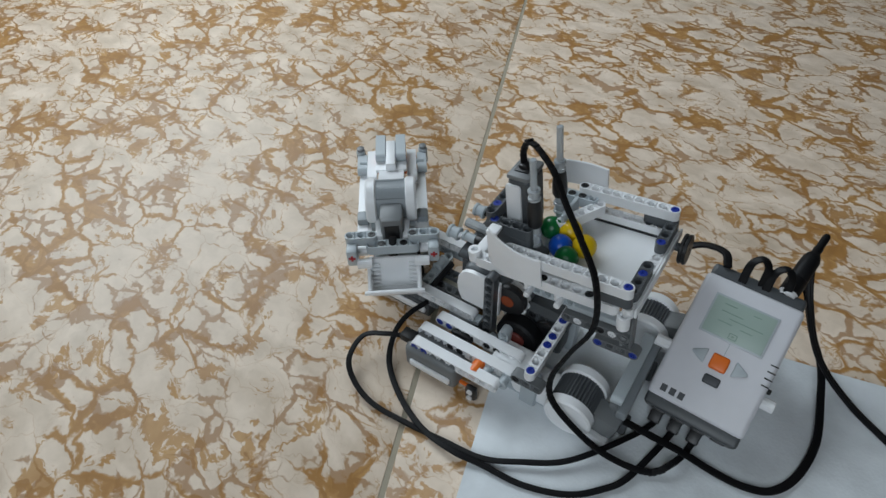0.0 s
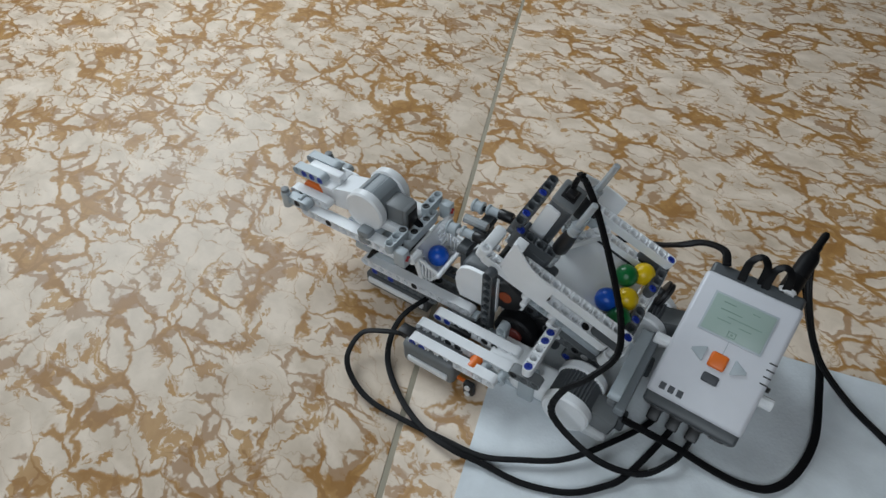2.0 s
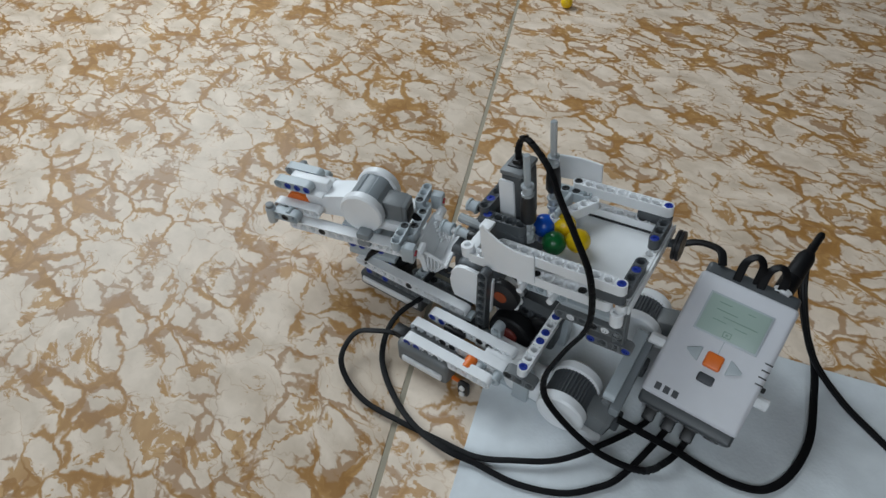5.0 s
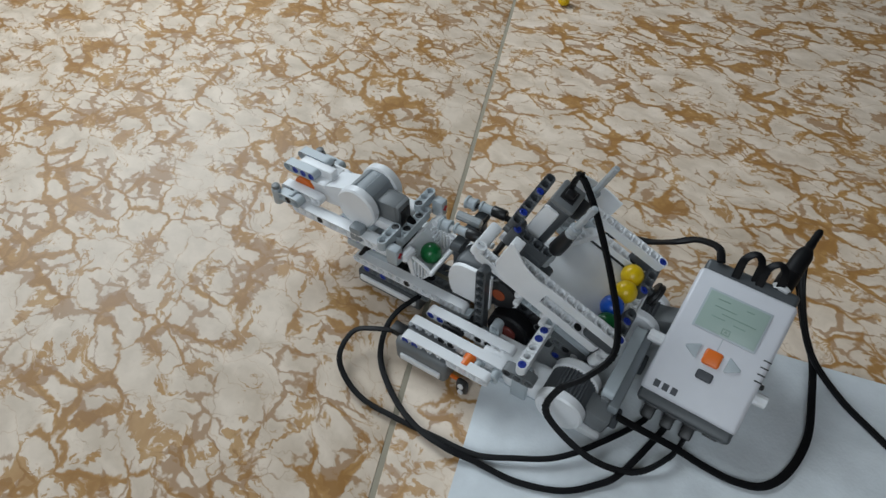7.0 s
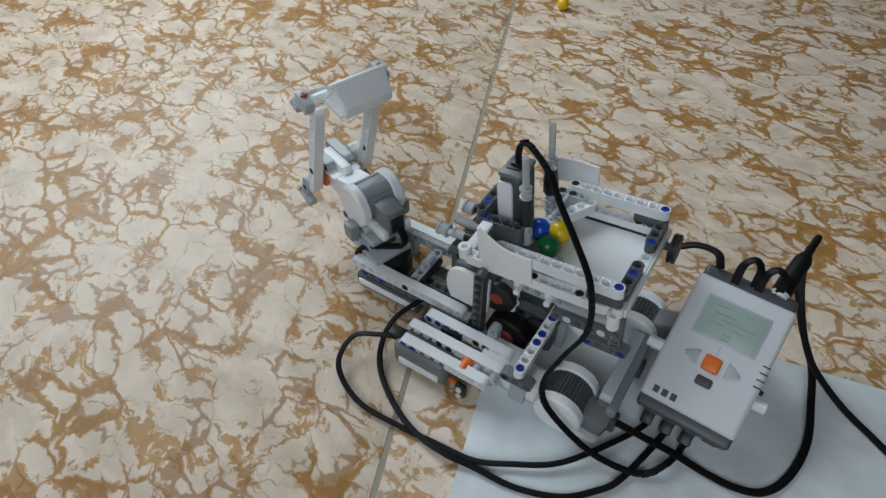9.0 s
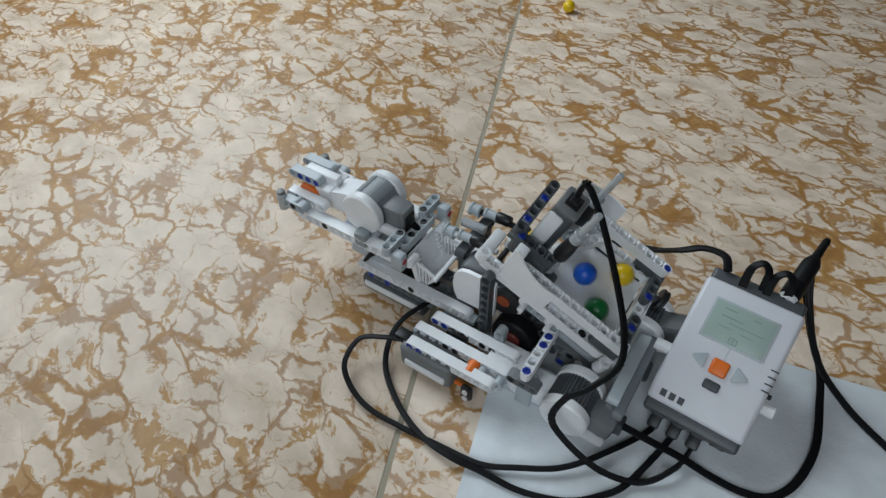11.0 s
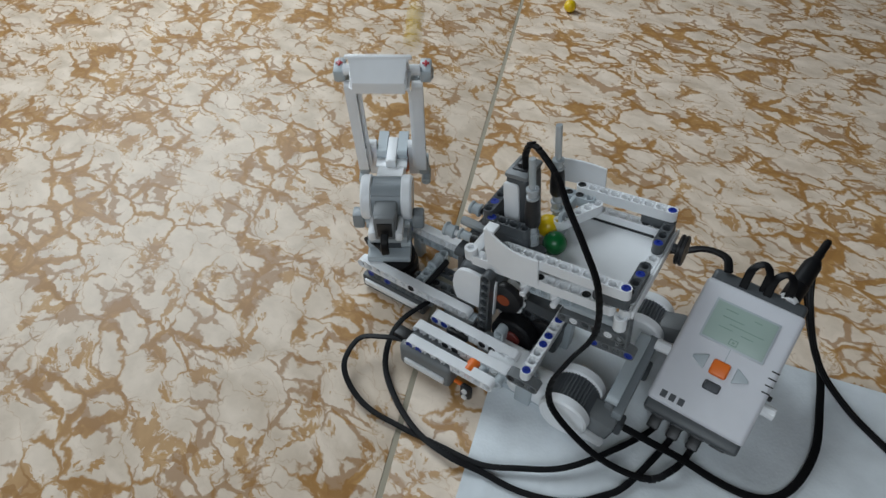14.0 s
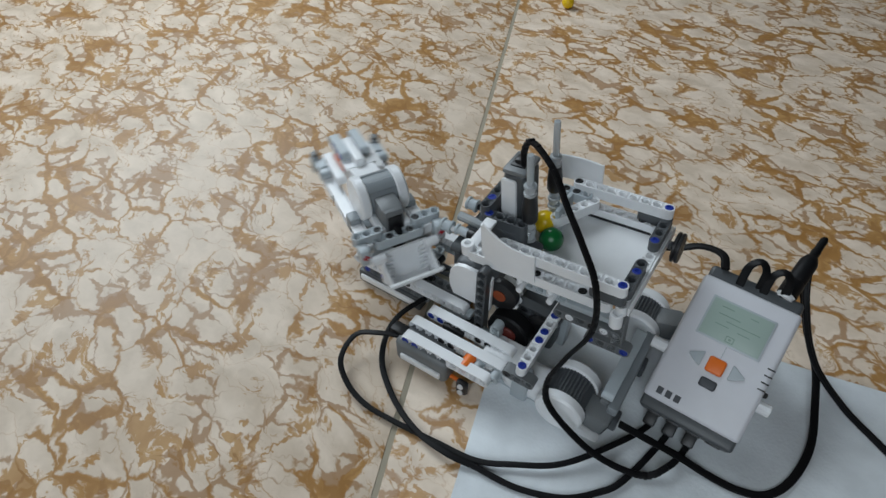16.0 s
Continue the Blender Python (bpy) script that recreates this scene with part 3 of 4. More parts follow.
def fairing(flip):
    """A curved white side panel with a swept upper edge."""
    bm = bmesh.new()
    n = 14
    rows = []
    for i in range(n + 1):
        t = i / n
        x = 5 + 37 * t
        top = 50 + t if flip else 50 - 12 * (1 - (1 - t) ** 2) * 0.85 - 3 * t
        bot = 30 if flip else 19.5 - 6 * t
        y = -6.2 - 2.6 * math.sin(math.pi * t) * 0.9
        rows.append([bm.verts.new((x, yy, z)) for yy, z in ((y, bot), (y - 0.5, (bot + top) / 2), (y, top - 0.6), (y + 0.8, top), (y + 1.6, top - 0.6), (y + 1.2, bot))])
    for a, b in zip(rows, rows[1:]):
        for k in range(6):
            bm.faces.new((a[k], a[(k + 1) % 6], b[(k + 1) % 6], b[k]))
    bm.faces.new(rows[0])
    bm.faces.new(rows[-1])
    if flip:
        bmesh.ops.scale(bm, verts=bm.verts, vec=(1, -1, 1))
    return bm


part("fairing", fairing(False), WHITE, tray, "curved white side panel")
part("fairing_rim", box(8, 9, 3, 1, (7, -2, 47)), WHITE, tray)
part("fairing_rim", box(3, 7, 26, 1, (4.8, -3, 34)), WHITE, tray)
part("fairing", fairing(True), WHITE, tray, "curved white side panel", T(6, 80, -2))
peg(tray, (-11, -1, 13), 9, r=4.6)
part("left_end", box(9, 30, 7.5, 2, (-11, 12, 13)), WHITE, tray)
# feed gate axles, fixed to the base at the tray's low end
for y, x in ((50, -44.5), (20, -48.5)):
    rod(base, (x + 20, y, 72), "x", 40, WHITE if y == 20 else BLACK, 2.4)
    bush(base, (x, y, 72), "x", 9, GREY, 5.2)
    bush(base, (x + 14, y, 73.5), "x", 12, GREY, 4.2)
    part("sleeve", lathe([(3.6, -6), (4.3, -5), (4.3, 5), (3.6, 6)], "x", 16), BLACK, base, m=T(x + 24, y, 74))
rod(base, (-38, 36, 70), "x", 20, CLEAR, 3.6, "gate_roller")
beam(base, 6, (-34, 12, 64), Y, X, DARK)
for y in (16, 48):
    part("gate_post", box(7, 7, 48, 1, (-34, y, 38)), DARK, base)
# fittings under the tray
for x, y in ((30, -6), (52, -6)):
    bush(tray, (x, y + 4, 7), "z", 6, WHITE, 2.8)
    rod(tray, (x + 2, y + 2, 4), "y", 10, WHITE, 2.3, "fitting")
beam(tray, 4, (36, 2, 4), X, Y, GREY)
bush(tray, (110, 70, 12), "x", 5, BLACK, 10.5, "end_wheel")
rod(tray, (104, 70, 12), "x", 12, DARK, 3)
beam(tray, 6, (57, 4, -14), X, Y, MID, [(1, WHITE), (3, BLACK), (4, WHITE)])
beam(tray, 4, (80, 4, -27), X, Y, MID, [(0, BLUE), (3, BLUE)])
beam(tray, 5, (98, 5, -27), Z, Y, MID)
part("hanger", box(40, 10, 5, 1, (76, 8, -6)), GREY, tray)

# ---- the catapult turret ----
PIVOT, OFFSET = (-100.8, 10.1, 30), (2.3, 2.5, 0)
cat = new("catapult_turret")
tagged(cat, "white turning catapult with a grey servo motor", "toy catapult")
part("turntable_top", lathe([(6, -7), (18, -7), (19, -6), (19, -2), (17, -1), (6, -1)], "z", 40), BLACK, cat, "black round turntable top")
for a in (150, 185, 220, 255, 290):
    part("rim_pin", lathe([(1.4, -2.6), (2.8, -2.6), (2.8, 2.6), (1.4, 2.6)], "x", 14), BLUE, cat, m=pose(0, 0, 0, 0, 0, a) @ T(17, 0, -4))
part("mount", box(36, 30, 7, 1.5, (-12, -1, 19)), GREY, cat)
part("mount_block", box(24, 20, 12, 1.5, (-10, -1, 11)), DARK, cat)
part("mount_plate", box(40, 34, 6, 1.5, (-8, -1, 3)), GREY, cat)
for y in (-14, 12):
    beam(cat, 4, (-24, y, 11), X, Y, GREY, [(0, BLUE), (1, BLUE), (3, BLUE)])
    beam(cat, 4, (-28, y, 28), X, Y, GREY, [(0, BLUE), (2, BLACK)])
for y in (-24, 22):
    part("stop_block", box(11, 9, 14, 1.8, (-8, y, 30)), STEEL, cat)
    rod(cat, (-8, y - 4 * (1 if y > 0 else -1), 29), "y", 14, GREY, 3)
HUB = (-70.5, -1, 38)
motor(cat, T(-12, -1, 48), 38, 17, drum=STEEL, neck_end=-58)
for y in (-9.2, 7.2):
    beam(cat, 4, (-84, y, 52), X, Y, GREY, [(1, BLUE), (2, BLUE), (3, BLUE)])
part("neck_cap", box(32, 8.2, 8, 1.2, (-62, -1, 51.5), 3), WHITE, cat)
part("neck_plate", box(14, 25, 3, 0.8, (-54, -1, 47.5)), WHITE, cat)
part("motor_cable", sweep([(22, -1, 42), (28, -1, 36), (26, -1, 26), (18, -3, 20), (8, -8, 15), (-2, -16, 12), (-10, -20, 4), (-12, -18, -8), (-6, -12, -14)], 6, 3), RUBBER, cat, "black flat cable")

# lever: keyed about the hub, x towards the bucket
lever = part("lever", lathe([(1.9, -27), (2.3, -26.6), (2.3, 26.6), (1.9, 27)], "y", 10), GREY, cat, "white throwing arm with a ribbed scoop", T(*HUB))
for s in (-1, 1):
    beam(lever, 12, (4, s * 23.6, -10), X, Y, WHITE, [(3, BLACK)])
    part("rail", box(84, 7.4, 2.2, 0.8, (44, s * 20.4, -8.4)), WHITE, lever)
    beam(lever, 5, (-12, s * 16.5, -1), X, Y, WHITE, [(1, BLACK)])
    beam(lever, 3, (-10, s * 25, -3), X, Y, GREY, [(1, BLACK)])
    part("arm_end", lathe([(2, -9), (3.6, -8.6), (3.9, -8), (3.9, 5), (3, 6), (2, 6)], "z", 16), GREY, lever, m=T(-15, s * 26.5, -3.5))
    part("arm_cap", lathe([(1, 0), (3, 0), (3.2, 0.5), (3.2, 2.5), (2, 3)], "z", 14), MID, lever, m=T(-15, s * 26.5, 2.5))
    beam(lever, 3, (92, s * 15, 3), (0, s, 0), Z, GREY, [(0, BLACK)])
    part("end_block", box(10, 8, 15, 1.6, (101, s * 29.8, -4)), GREY, lever)
    cross = box(1.2, 5, 1.6, 0.2, (106.2, s * 29.8, -3))
    box(1.2, 1.6, 5, 0.2, (106.2, s * 29.8, -3), bm=cross)
    part("red_axle_end", cross, RED, lever, "red axle end")
    rod(lever, (106, s * 21, -9), "y", 11, WHITE, 3.8, "scoop_pin")
    # ribbed scoop sides
    for k in range(6):
        x = 107.5 + 2.9 * k
        top, low = -9 - 0.5 * (x - 101), -33 + max(0, x - 116.5) * 1.15 + max(0, 110 - x) * 3
        part("rib", box(1.2, 2.4, top - low, 0.4, (x, s * 17.5, (top + low) / 2)), WHITE, lever)
    # bars on the scoop's back wall
    for k in range(6):
        part("rib", box(2.2, 8, 1.5, 0.4, (105.6 + 0.95 * k, s * 14.6, -11.5 - 3.5 * k)), WHITE, lever)
    part("scoop_rail", box(27, 2.4, 2.4, 0.7, (0, 0, 0)), WHITE, lever, m=axes(113, s * 18.4, -14.5, (1, 0, -0.5), Z))
    wing = slab([(101, -8), (107, -8), (111, -32), (107.5, -32)], -0.8, 0.8, 0.3)
    bmesh.ops.rotate(wing, verts=wing.verts, matrix=Euler((radians(90), 0, 0)).to_matrix())
    part("scoop_side", wing, WHITE, lever, m=T(0, s * 19.2, 0))
beam(lever, 5, (97, -16, -2), Y, Z, GREY, [(1, BLACK), (3, BLACK)])
scoop = slab([(126, -18), (126.5, -21), (117, -34), (107.5, -33.5), (101, -8), (103, -8), (109, -31.5), (116, -32), (124, -19.5)], -19, 19, 0.4)
for v in scoop.verts:
    if v.co.y < -30:
        v.co.z *= 0.9
bmesh.ops.rotate(scoop, verts=scoop.verts, matrix=Euler((radians(90), 0, 0)).to_matrix())
box(3, 44, 3.4, 1.2, (126, 0, -19.4), bm=scoop)
part("scoop", scoop, WHITE, lever, "white scoop")

# ---- the controller ----
brick = new("controller_brick")
tagged(brick, "white and grey robot controller with a screen and orange button", "controller")
brick.matrix_world = T(151, 36.7, 52) @ pose(0, 0, 0, 0, 0, -2.7) @ pose(0, 0, 0, 31.2)
BW, BL = 61.7, 92.2


def on_face(a, b):
    return (a - 0.5) * BW, (0.5 - b) * BL


body = part("body", box(BW + 2, BL, 30, 3.2, (0, 0, -15), 3), SHELL, brick, "white plastic shell")
part("end_cap", box(BW - 1, 13, 28, 3, (0, BL / 2 + 2, -17), 3), DARK, brick, "dark grey upper end")
part("end_cap", box(BW, 11, 29, 2.2, (0, -BL / 2 - 1.5, -16.2), 3), DARK, brick, "dark grey lower end")
for k in range(4):
    part("socket", box(9.5, 2, 9, 0.4, (-20 + 13.4 * k, -BL / 2 - 7, -17)), BLACK, brick)
    if k < 3:
        part("socket", box(9.5, 2, 9, 0.4, (-14 + 14 * k, BL / 2 + 8.4, -15)), BLACK, brick)
for k in range(3):
    part("plug", box(8, 11, 7, 1.2, (-20 + 13.4 * k, -BL / 2 - 11, -17.4)), BLACK, brick, "black cable plug")
x0, y0 = on_face(0.185, 0.137)
x1, y1 = on_face(0.815, 0.418)
sx, sy = (x0 + x1) / 2, (y0 + y1) / 2
rim = box(x1 - x0 + 2.6, y0 - y1 + 2.6, 0.9, 0.4, (sx, sy, 0.15))
part("screen_frame", rim, GREY, body)
part("screen", box(x1 - x0, y0 - y1, 0.8, 0.3, (sx, sy, 0.5)), LCD, body, "green-grey display")
for k, (dx, dy, w) in enumerate(((-9, 9, 8), (8, 9, 5), (-6, 4, 14), (4, 0.5, 22), (-8, -3, 9), (6, -3.5, 8))):
    part("display_mark", box(w, 0.7, 0.12, 0, (sx + dx, sy + dy, 0.93)), LCD_INK, body)
for dx, dy, w, h in ((0, -8, 5, 0.6), (0, -11.6, 5, 0.6), (-2.4, -9.8, 0.6, 4), (2.4, -9.8, 0.6, 4), (0, -9.8, 1.6, 1.4)):
    part("display_mark", box(w, h, 0.12, 0, (sx + dx, sy + dy, 0.94)), LCD_INK, body)
bx, by = on_face(0.50, 0.592)
part("button", box(11.2, 10.8, 3, 1.6, (bx, by, 0.6), 3), ORANGE, body, "orange square button")
part("button_line", box(0.5, 12, 0.2, 0, (bx + 0.5, by + 10, 0.1)), GREY, body)
gx, gy = on_face(0.507, 0.728)
part("button", box(10.6, 6.4, 2.4, 1.4, (gx, gy, 0.4), 3), INK, body, "dark grey button")
for a, s in ((0.288, -1), (0.712, 1)):
    tx, ty = on_face(a, 0.585)
    part("button", slab([(tx - s * 4.0, ty - 5.0), (tx - s * 2.8, ty - 5.0), (tx + s * 4.8, ty - 0.8), (tx + s * 4.8, ty + 0.8), (tx - s * 2.8, ty + 5.0), (tx - s * 4.0, ty + 5.0)], -1, 1.4, 0.7), GREY, body, "grey triangular button")
# maker's mark as plain shapes
lx, ly = on_face(0.105, 0.925)
for dx in (1.5, 7.3, 13.1):
    part("mark", box(3.9, 4.8, 0.2, 0, (lx + dx, ly, 0.08)), INK, body)
for k in range(4):
    part("speaker_slot", box(5, 0.9, 0.6, 0.1, (BW / 2 - 1.6, on_face(1, 0.44 + 0.052 * k)[1], -0.2)), BLACK, body)
rod(brick, (BW / 2 + 4, on_face(0, 0.69)[1], -8), "x", 10, WHITE, 4.2, "side_peg")
rod(brick, (BW / 2 + 1, on_face(0, 0.61)[1], -5), "x", 5, BLACK, 1.8, "side_pin")
rod(brick, (-BW / 2 - 5, on_face(0, 0.62)[1], -6), "x", 12, WHITE, 4.2, "side_peg")
part("prop", box(30, 12, 46, 3, (0, 30, -44)), DARK, brick, "dark grey rear support")

# ---- cables ----


def cable(points, label, width=4.6, thick=1.9):
    ob = part("cable", sweep(points, width, thick), RUBBER, None)
    return tagged(ob, label, "cable", "black cables of the machine")


cable([(-43, -47, 21), (-61, -54, 20), (-76, -63, 17), (-75, -82, 12), (-62, -93, 7), (-41, -99, 4), (-14, -98, 3), (16, -95, 3), (45, -92, 4.5), (68, -81, 6), (90, -67, 6.5), (108, -46, 8), (129, -9, 4), (129, 4, 12)],
      "black flat cable looping from the front sensor", 4.2)
cable([(-52, -7, 18), (-60, -30, 16), (-59, -49, 12), (-49, -68, 6), (-26, -85, 4), (0, -96, 4.5), (27, -99, 6), (47, -96, 4.5), (75, -93, 3.2), (102, -83, 3.2), (119, -68, 3.2), (130, -52, 4.5), (142, -10, 4), (143, 3, 12)],
      "black flat cable looping from under the base", 4.4)
cable([(113, -26, 20), (132, -24, 16), (152, -20, 9), (174, -19, 4), (193, -18, 3.5), (209, -11, 3.5), (220, 8, 3.5), (225, 38, 4), (220, 70, 8), (213, 94, 14), (198, 108, 30), (186, 115, 50), (178, 116, 62)],
      "black flat cable looping round the controller", 5.4)
cable([(177, 128, 78), (187, 108, 56), (208, 92, 24), (236, 80, 6), (264, 64, 3.5), (294, 46, 3.5), (350, 10, 3.5)],
      "black cable leading away over the floor", 5.2, 3.6)
cable([(40, 104, 38), (62, 110, 42), (80, 110, 47), (97, 104, 62), (109, 105, 70), (119, 101, 76), (127, 94, 80), (131, 84, 79)], "black flat cable behind the tray", 6, 3)
for dx, z in ((0, 0), (15, -1)):
    cable([(143 + dx, 80, 74 + z), (143.5 + dx, 86, 87 + z), (149 + dx, 89, 92 + z), (154 + dx, 86, 88 + z), (155 + dx, 82, 74 + z)], "short black cable bend at the controller's upper end", 5.6)
lead = new("power_lead_plug")
tagged(lead, "black tapered cable plug beside the controller", "plug")
sleeve = part("sleeve", lathe([(5, 0), (6.4, 1.5), (6.4, 12), (5.8, 13), (6.2, 14), (5.8, 30), (4.2, 34), (2.9, 36), (3.0, 40), (2.6, 41), (2.6, 50), (1.8, 52)], "x", 20), RUBBER, lead, m=axes(171, 86, 74, (8, 46, 18), Z))
part("collar", lathe([(3, -3), (6, -3), (6, 1), (5, 1)], "x", 18), WHITE, sleeve)

# the sensor's cable hangs free and follows the tray, in short rigid pieces
REST = [(-3, 32, 148), (-4, 33, 157), (2, 31, 165), (22, 20, 160), (37, 9, 149), (54, -3, 138), (71, -14, 121), (78, -22, 93), (70, -34, 72), (65, -44, 52), (74, -50, 36), (107, -50, 13), (138, -43, 5), (150, -31, 9), (156, -10, 4), (156, 2, 12)]
TILT = [(34, 36, 134), (36, 35, 143), (40, 33, 149), (53, 24, 140), (69, 13, 120), (82, 2, 103), (93, -10, 88), (98, -24, 76), (89, -40, 66), (77, -50, 54), (76, -56, 32), (108, -58, 13), (136, -48, 5), (151, -30, 9), (156, -10, 4), (156, 2, 12)]
NSEG = 60
hang = new("sensor_cable")
tagged(hang, "black flat cable hanging from the sensor tower", "cable", "black cables of the machine")
PIECE = 11.4


def link_mesh():
    bm = box(PIECE, 4.4, 2.2, 0.9)
    return finish("cable_piece", bm, RUBBER)


LINK = link_mesh()
LINKS = [place("cable_piece", LINK, hang) for _ in range(NSEG)]


def hang_poses(f):
    """Poses of the cable's pieces; f: 0 with the tray at rest, 1 with the tray tipped."""
    pts = spline([Vector(a).lerp(Vector(b), f) for a, b in zip(REST, TILT)], 12)
    run = [0.0]
    for a, b in zip(pts, pts[1:]):
        run.append(run[-1] + (b - a).length)
    out, side = [], None

    def at(s):
        k = min(max(int(np.searchsorted(run, s)) - 1, 0), len(pts) - 2)
        q = (s - run[k]) / max(run[k + 1] - run[k], 1e-6)
        return pts[k].lerp(pts[k + 1], q)

    for i in range(NSEG):
        s0, s1 = run[-1] * i / NSEG, run[-1] * (i + 1) / NSEG
        a, b = at(s0), at(s1)
        d = (b - a).normalized()
        s = Vector((0.5, 0.86, 0)) if side is None else side
        s = (s - d * s.dot(d)).normalized()
        side = s
        c = (a + b) / 2
        out.append(axes(c.x, c.y, c.z, d, d.cross(s)))
    return out


# ---- balls ----
R = 8.25


def ball(mat, colour):
    bm = bmesh.new()
    bmesh.ops.create_uvsphere(bm, u_segments=40, v_segments=24, radius=R)
    mesh = finish("ball", bm, mat)
    ob = new("ball", mesh)
    return tagged(ob, "small glossy %s plastic ball" % colour, "ball", "coloured balls")


# ---- what moves ----
YAW = [(0, -53), (0.2, -53), (0.3, -38), (0.4, -3), (0.5, 20), (0.6, 1), (0.7, -3), (0.8, 0), (3.3, 0), (3.4, 3), (3.5, 14), (3.6, 14), (4.2, 13), (5.0, 13), (5.4, 0), (8.5, 0), (8.6, -6), (8.7, -26),
       (8.8, -22), (8.9, -19), (9.2, -19), (10.0, -19), (10.4, 0), (13.7, 0), (13.8, -38), (13.9, -53), (14.0, -58), (14.1, -56), (14.8, -56), (15.1, -52.5), (15.8, -52.5), (15.9, -48), (16.0, -30)]
LIFT = [(0, 0), (3.4, 0), (3.5, 48), (3.6, 78), (3.7, 69), (4.2, 69), (4.6, 69), (5.0, 0), (8.6, 0), (8.7, 48), (8.8, 78), (8.9, 71.5), (9.2, 71.5), (9.7, 71.5), (10.1, 0), (13.8, 0), (13.9, 22), (14.0, 78), (14.1, 71),
        (14.2, 74), (14.8, 74), (14.9, 42), (15.0, 8), (15.1, 0), (16.0, 0)]
TIP = [(0, -7), (0.4, -7), (0.5, 0), (0.6, 10), (0.7, 19), (0.8, 23), (0.9, 20.5), (1.5, 20.8), (2.0, 20), (2.1, 13), (2.2, 8), (2.3, 2), (2.4, -3), (2.5, -7.6), (2.6, -10), (2.8, -12), (3.2, -12), (3.4, -8), (3.5, -7), (4.2, -7), (5.6, -7), (6.0, 22.9),
       (7.1, 22.9), (7.2, 21), (7.3, 14), (7.4, 6), (7.5, 1.5), (7.6, -3), (7.7, -8), (7.8, -12), (8.0, -13.4), (8.3, -9.5), (8.5, -7), (9.0, -6), (9.2, -6), (10.6, -6), (11.0, 22.9), (12.2, 22.9), (12.3, 21), (12.4, 16), (12.5, 11), (12.6, 4.3), (12.7, -1),
       (12.8, -7), (12.9, -10), (13.0, -11.3), (13.3, -10), (13.5, -8.5), (14.0, -6.5), (14.5, -6), (15.0, -5.5), (16.0, -6)]
# the whole machine creeps a little over the tiles with each throw
CREEP_X = [(0, 1.3), (0.3, 1.3), (0.5, 0), (4.0, 0), (8.5, -0.2), (8.8, -1.6), (11.5, -1.8), (13.7, -1.7), (14.1, -2.8), (15.8, -2.9), (16.0, -3.2)]
CREEP_Y = [(0, -1.0), (0.3, -1.0), (0.5, 0), (4.0, 0), (8.5, -0.5), (8.8, 0.5), (11.5, 1.1), (13.7, 1.2), (14.1, 1.9), (15.8, 1.8), (16.0, 2.0)]
CLOCK = [k / 10 for k in range(161)]


def value(rows, t):
    return float(np.interp(t, [r[0] for r in rows], [r[1] for r in rows]))


def base_at(t):
    return T(value(CREEP_X, t), value(CREEP_Y, t), 0)


def tray_at(t):
    return base_at(t) @ T(TRAY_X, TRAY_Y, TRAY_Z) @ pose(0, 0, 0, 0, value(TIP, t), 0)


def cat_at(t):
    return base_at(t) @ T(*PIVOT) @ pose(0, 0, 0, 0, 0, value(YAW, t)) @ T(*OFFSET)


def lever_at(t):
    return T(*HUB) @ pose(0, 0, 0, 0, -value(LIFT, t), 0)


def changes(rows, path):
    """Rows at every tenth of a second where the value changes, and at the ends of each rest."""
    keep = [t for t in CLOCK if t in (0, 16.0) or len({value(rows, t - 0.1), value(rows, t), value(rows, t + 0.1)}) > 1]
    return [(t, path(t)) for t in keep]


def ball_rows(*stages):
    """Rows of a ball. Stages: (seconds, 'tray' | 'scoop' | 'world', x, y, z)."""
    rows = []
    for t in CLOCK:
        k = max(i for i, s in enumerate(stages) if s[0] <= t + 1e-6)
        a = stages[k]
        b = stages[min(k + 1, len(stages) - 1)]

        def where(s):
            p = Vector(s[2:]) / 1000
            if s[1] == "tray":
                return tray_at(t) @ p
            if s[1] == "scoop":
                return cat_at(t) @ lever_at(t) @ p
            return p
        q = 0 if b is a else (t - a[0]) / (b[0] - a[0])
        rows.append((t, Matrix.Translation(where(a).lerp(where(b), q))))
    return rows


H = 20.4
SEAT = (112.5, 0, -23)


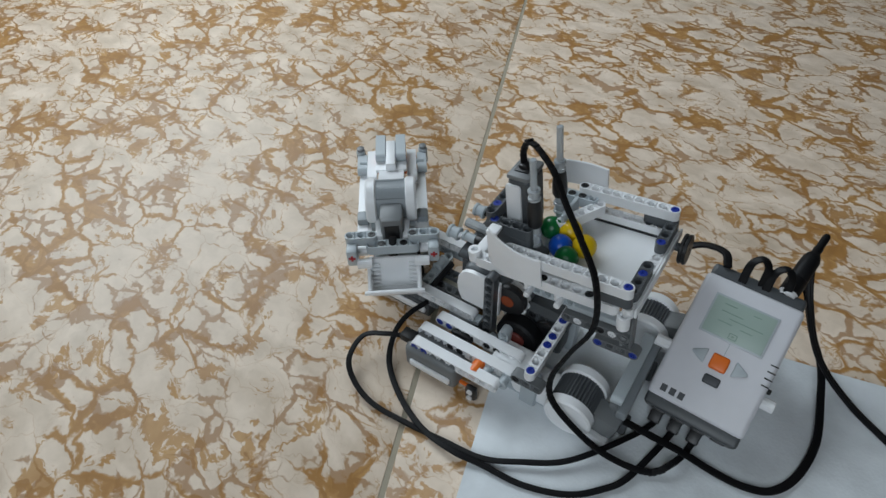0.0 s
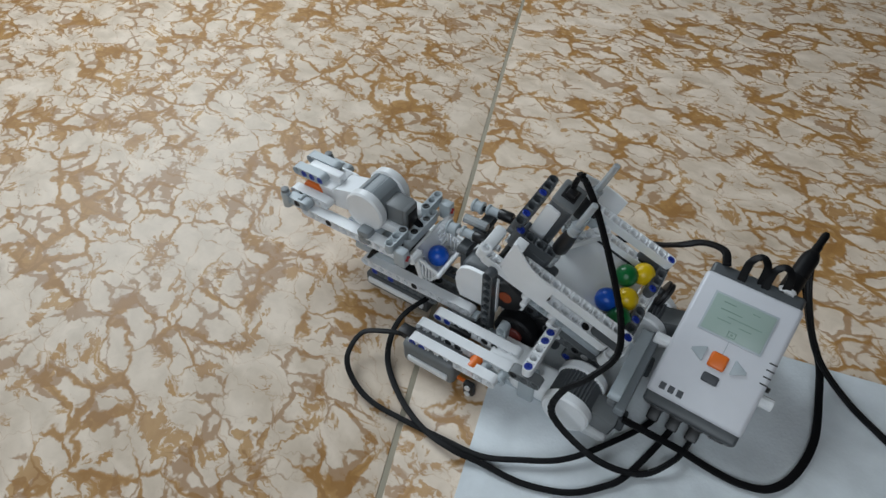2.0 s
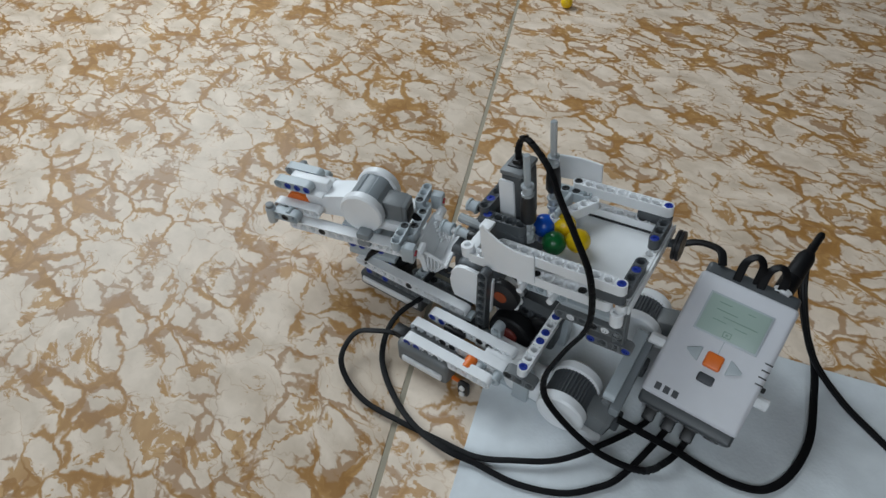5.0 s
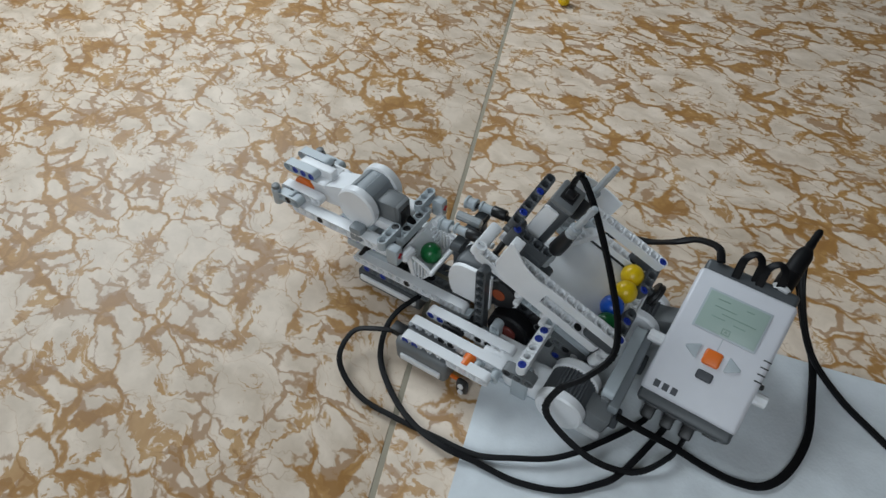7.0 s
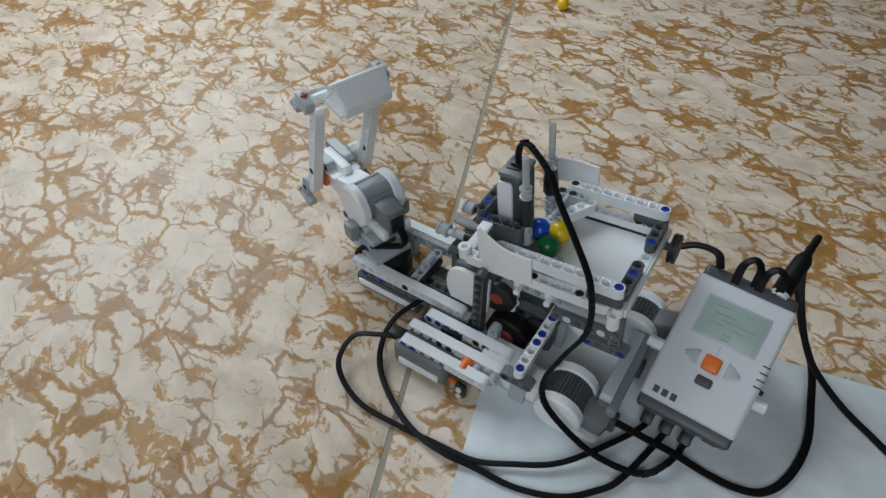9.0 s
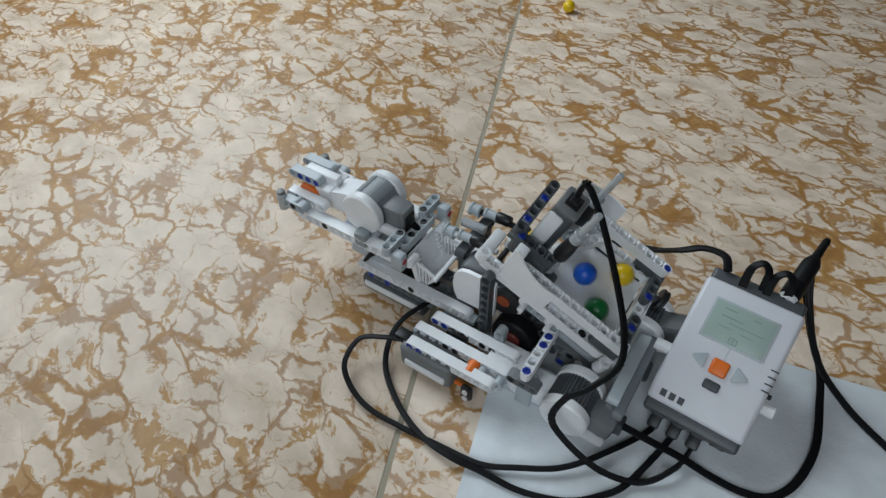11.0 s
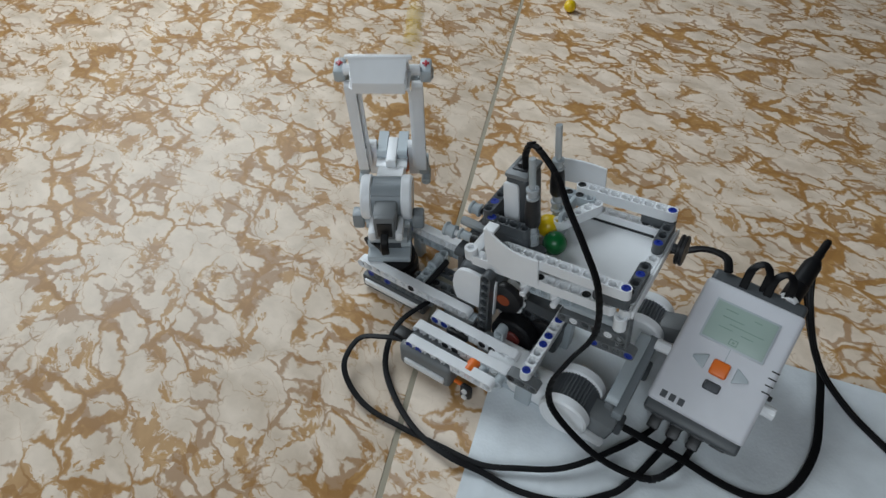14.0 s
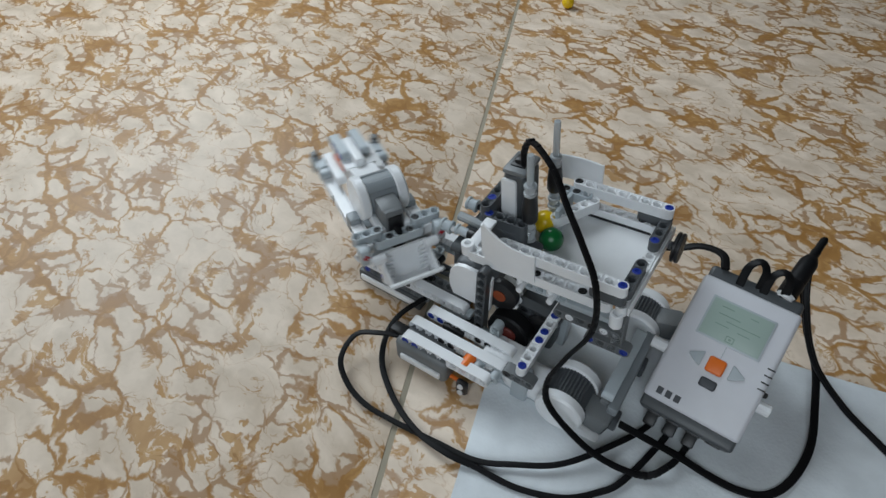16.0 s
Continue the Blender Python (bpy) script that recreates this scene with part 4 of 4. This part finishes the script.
def motions():
    walk(base, [(t, base_at(t)) for t in CLOCK])
    walk(tray, [(t, tray_at(t)) for t in CLOCK])
    walk(cat, [(t, cat_at(t)) for t in CLOCK])
    walk(lever, changes(LIFT, lever_at))
    times = [t for t, _ in changes(TIP, tray_at)]
    poses = [hang_poses(min(1.0, max(-0.06, (value(TIP, t) + 7) / 29.0))) for t in times]
    for i, piece in enumerate(LINKS):
        walk(piece, [(t, p[i]) for t, p in zip(times, poses)])
    # the first blue ball: waits at the gate, drops into the scoop and is thrown
    walk(ball(BALL_BLUE, "blue"), ball_rows((0, "tray", 12, 35, H), (1.0, "tray", 8, 33, H), (1.1, "tray", -14, 30, H), (1.2, "world", -36, 28, 66), (1.3, "world", -58, 16, 52), (1.4, "scoop", *SEAT),
                                            (3.5, "scoop", *SEAT), (3.6, "world", -420, 100, 75), (3.8, "world", -880, 280, 60), (4.2, "world", -1060, 400, R), (16, "world", -1080, 410, R)))
    walk(ball(BALL_GREEN, "green"), ball_rows((0, "tray", 25.3, 43.2, H), (0.6, "tray", 28, 45, H), (0.9, "tray", 78.4, 55, H), (2.4, "tray", 78.4, 55, H), (2.6, "tray", 38, 50, H), (2.8, "tray", 12, 35, H),
                                              (6.0, "tray", 12, 35, H), (6.3, "tray", -22, 32, H + 8), (6.4, "world", -38, 34, 66), (6.5, "world", -58, 18, 50), (6.6, "scoop", *SEAT), (8.65, "scoop", *SEAT),
                                              (8.8, "world", -700, 300, 160), (9.2, "world", -1050, 600, R), (16, "world", -1075, 620, R)))
    walk(ball(BALL_YELLOW, "yellow"), ball_rows((0, "tray", 38.4, 45.6, H), (0.6, "tray", 40, 46, H), (0.9, "tray", 88.3, 66, H), (2.4, "tray", 88.3, 66, H), (2.6, "tray", 52, 52, H), (2.8, "tray", 37.6, 47.1, H),
                                                (5.7, "tray", 37.6, 47.1, H), (6.1, "tray", 86.6, 64.1, H), (7.5, "tray", 86.6, 64.1, H), (7.8, "tray", 40, 46, H), (8.0, "tray", 12, 35, H), (11.1, "tray", 12, 35, H),
                                                (11.4, "tray", -20, 34, H + 8), (11.5, "world", -33, 38, 68), (11.6, "world", -52, 20, 64), (11.7, "scoop", *SEAT), (13.9, "scoop", *SEAT), (14.0, "world", -183, 168, 132),
                                                (14.2, "world", -700, 900, 160), (14.5, "world", -900, 1400, R), (16, "world", -920, 1450, R)))
    walk(ball(BALL_YELLOW, "yellow"), ball_rows((0, "tray", 53.3, 35, H), (0.6, "tray", 54, 35, H), (0.9, "tray", 86.5, 37.3, H), (2.5, "tray", 86.5, 37.3, H), (2.8, "tray", 55, 37, H), (2.9, "tray", 52.9, 36.5, H),
                                                (5.7, "tray", 52.9, 36.5, H), (6.1, "tray", 88.2, 47.7, H), (7.5, "tray", 88.2, 47.7, H), (7.8, "tray", 54, 44, H), (8.0, "tray", 39.4, 42.4, H), (10.7, "tray", 39.4, 42.4, H),
                                                (11.1, "tray", 87.2, 67.2, H), (12.7, "tray", 87.2, 67.2, H), (12.9, "tray", 45, 50, H), (13.0, "tray", 24.6, 43.8, H)))
    walk(ball(BALL_BLUE, "blue"), ball_rows((0, "tray", 39, 28.5, H), (0.6, "tray", 40, 28, H), (0.9, "tray", 75.2, 26.5, H), (2.4, "tray", 75.2, 26.5, H), (2.6, "tray", 38, 38, H), (2.8, "tray", 25.8, 40.6, H),
                                            (5.7, "tray", 25.8, 40.6, H), (6.1, "tray", 85.1, 29.4, H), (7.5, "tray", 85.1, 29.4, H), (7.8, "tray", 36, 36, H), (8.0, "tray", 26.1, 38.4, H), (10.7, "tray", 26.1, 38.4, H),
                                            (11.2, "tray", 70, 40, H), (11.4, "tray", 85.1, 39.5, H), (12.7, "tray", 85.1, 39.5, H), (12.9, "tray", 30, 38, H), (13.0, "tray", 12, 35, H)))
    walk(ball(BALL_GREEN, "green"), ball_rows((0, "tray", 47.6, 19.4, H), (0.6, "tray", 48, 19, H), (0.9, "tray", 88.7, 19.5, H), (2.4, "tray", 88.7, 19.5, H), (2.6, "tray", 52, 24, H), (2.8, "tray", 39.5, 27.4, H),
                                              (5.7, "tray", 39.5, 27.4, H), (6.1, "tray", 87.8, 14, H), (7.5, "tray", 87.8, 14, H), (7.8, "tray", 44, 24, H), (8.0, "tray", 38.3, 25.5, H), (10.7, "tray", 38.3, 25.5, H),
                                              (11.1, "tray", 83.4, 19, H), (12.7, "tray", 83.4, 19, H), (12.9, "tray", 46, 26, H), (13.0, "tray", 36.4, 29.9, H)))
    # a ball thrown earlier comes to rest on the floor
    far = ball(BALL_YELLOW, "yellow")
    walk(far, [(t, T(x, y, R)) for t, x, y in ((0, 20, 1000), (2.4, -140, 600), (2.9, -155, 545), (3.3, -161, 527), (3.6, -165, 523), (4.2, -179, 522), (5.0, -182, 523), (16.0, -182, 526))])


motions()
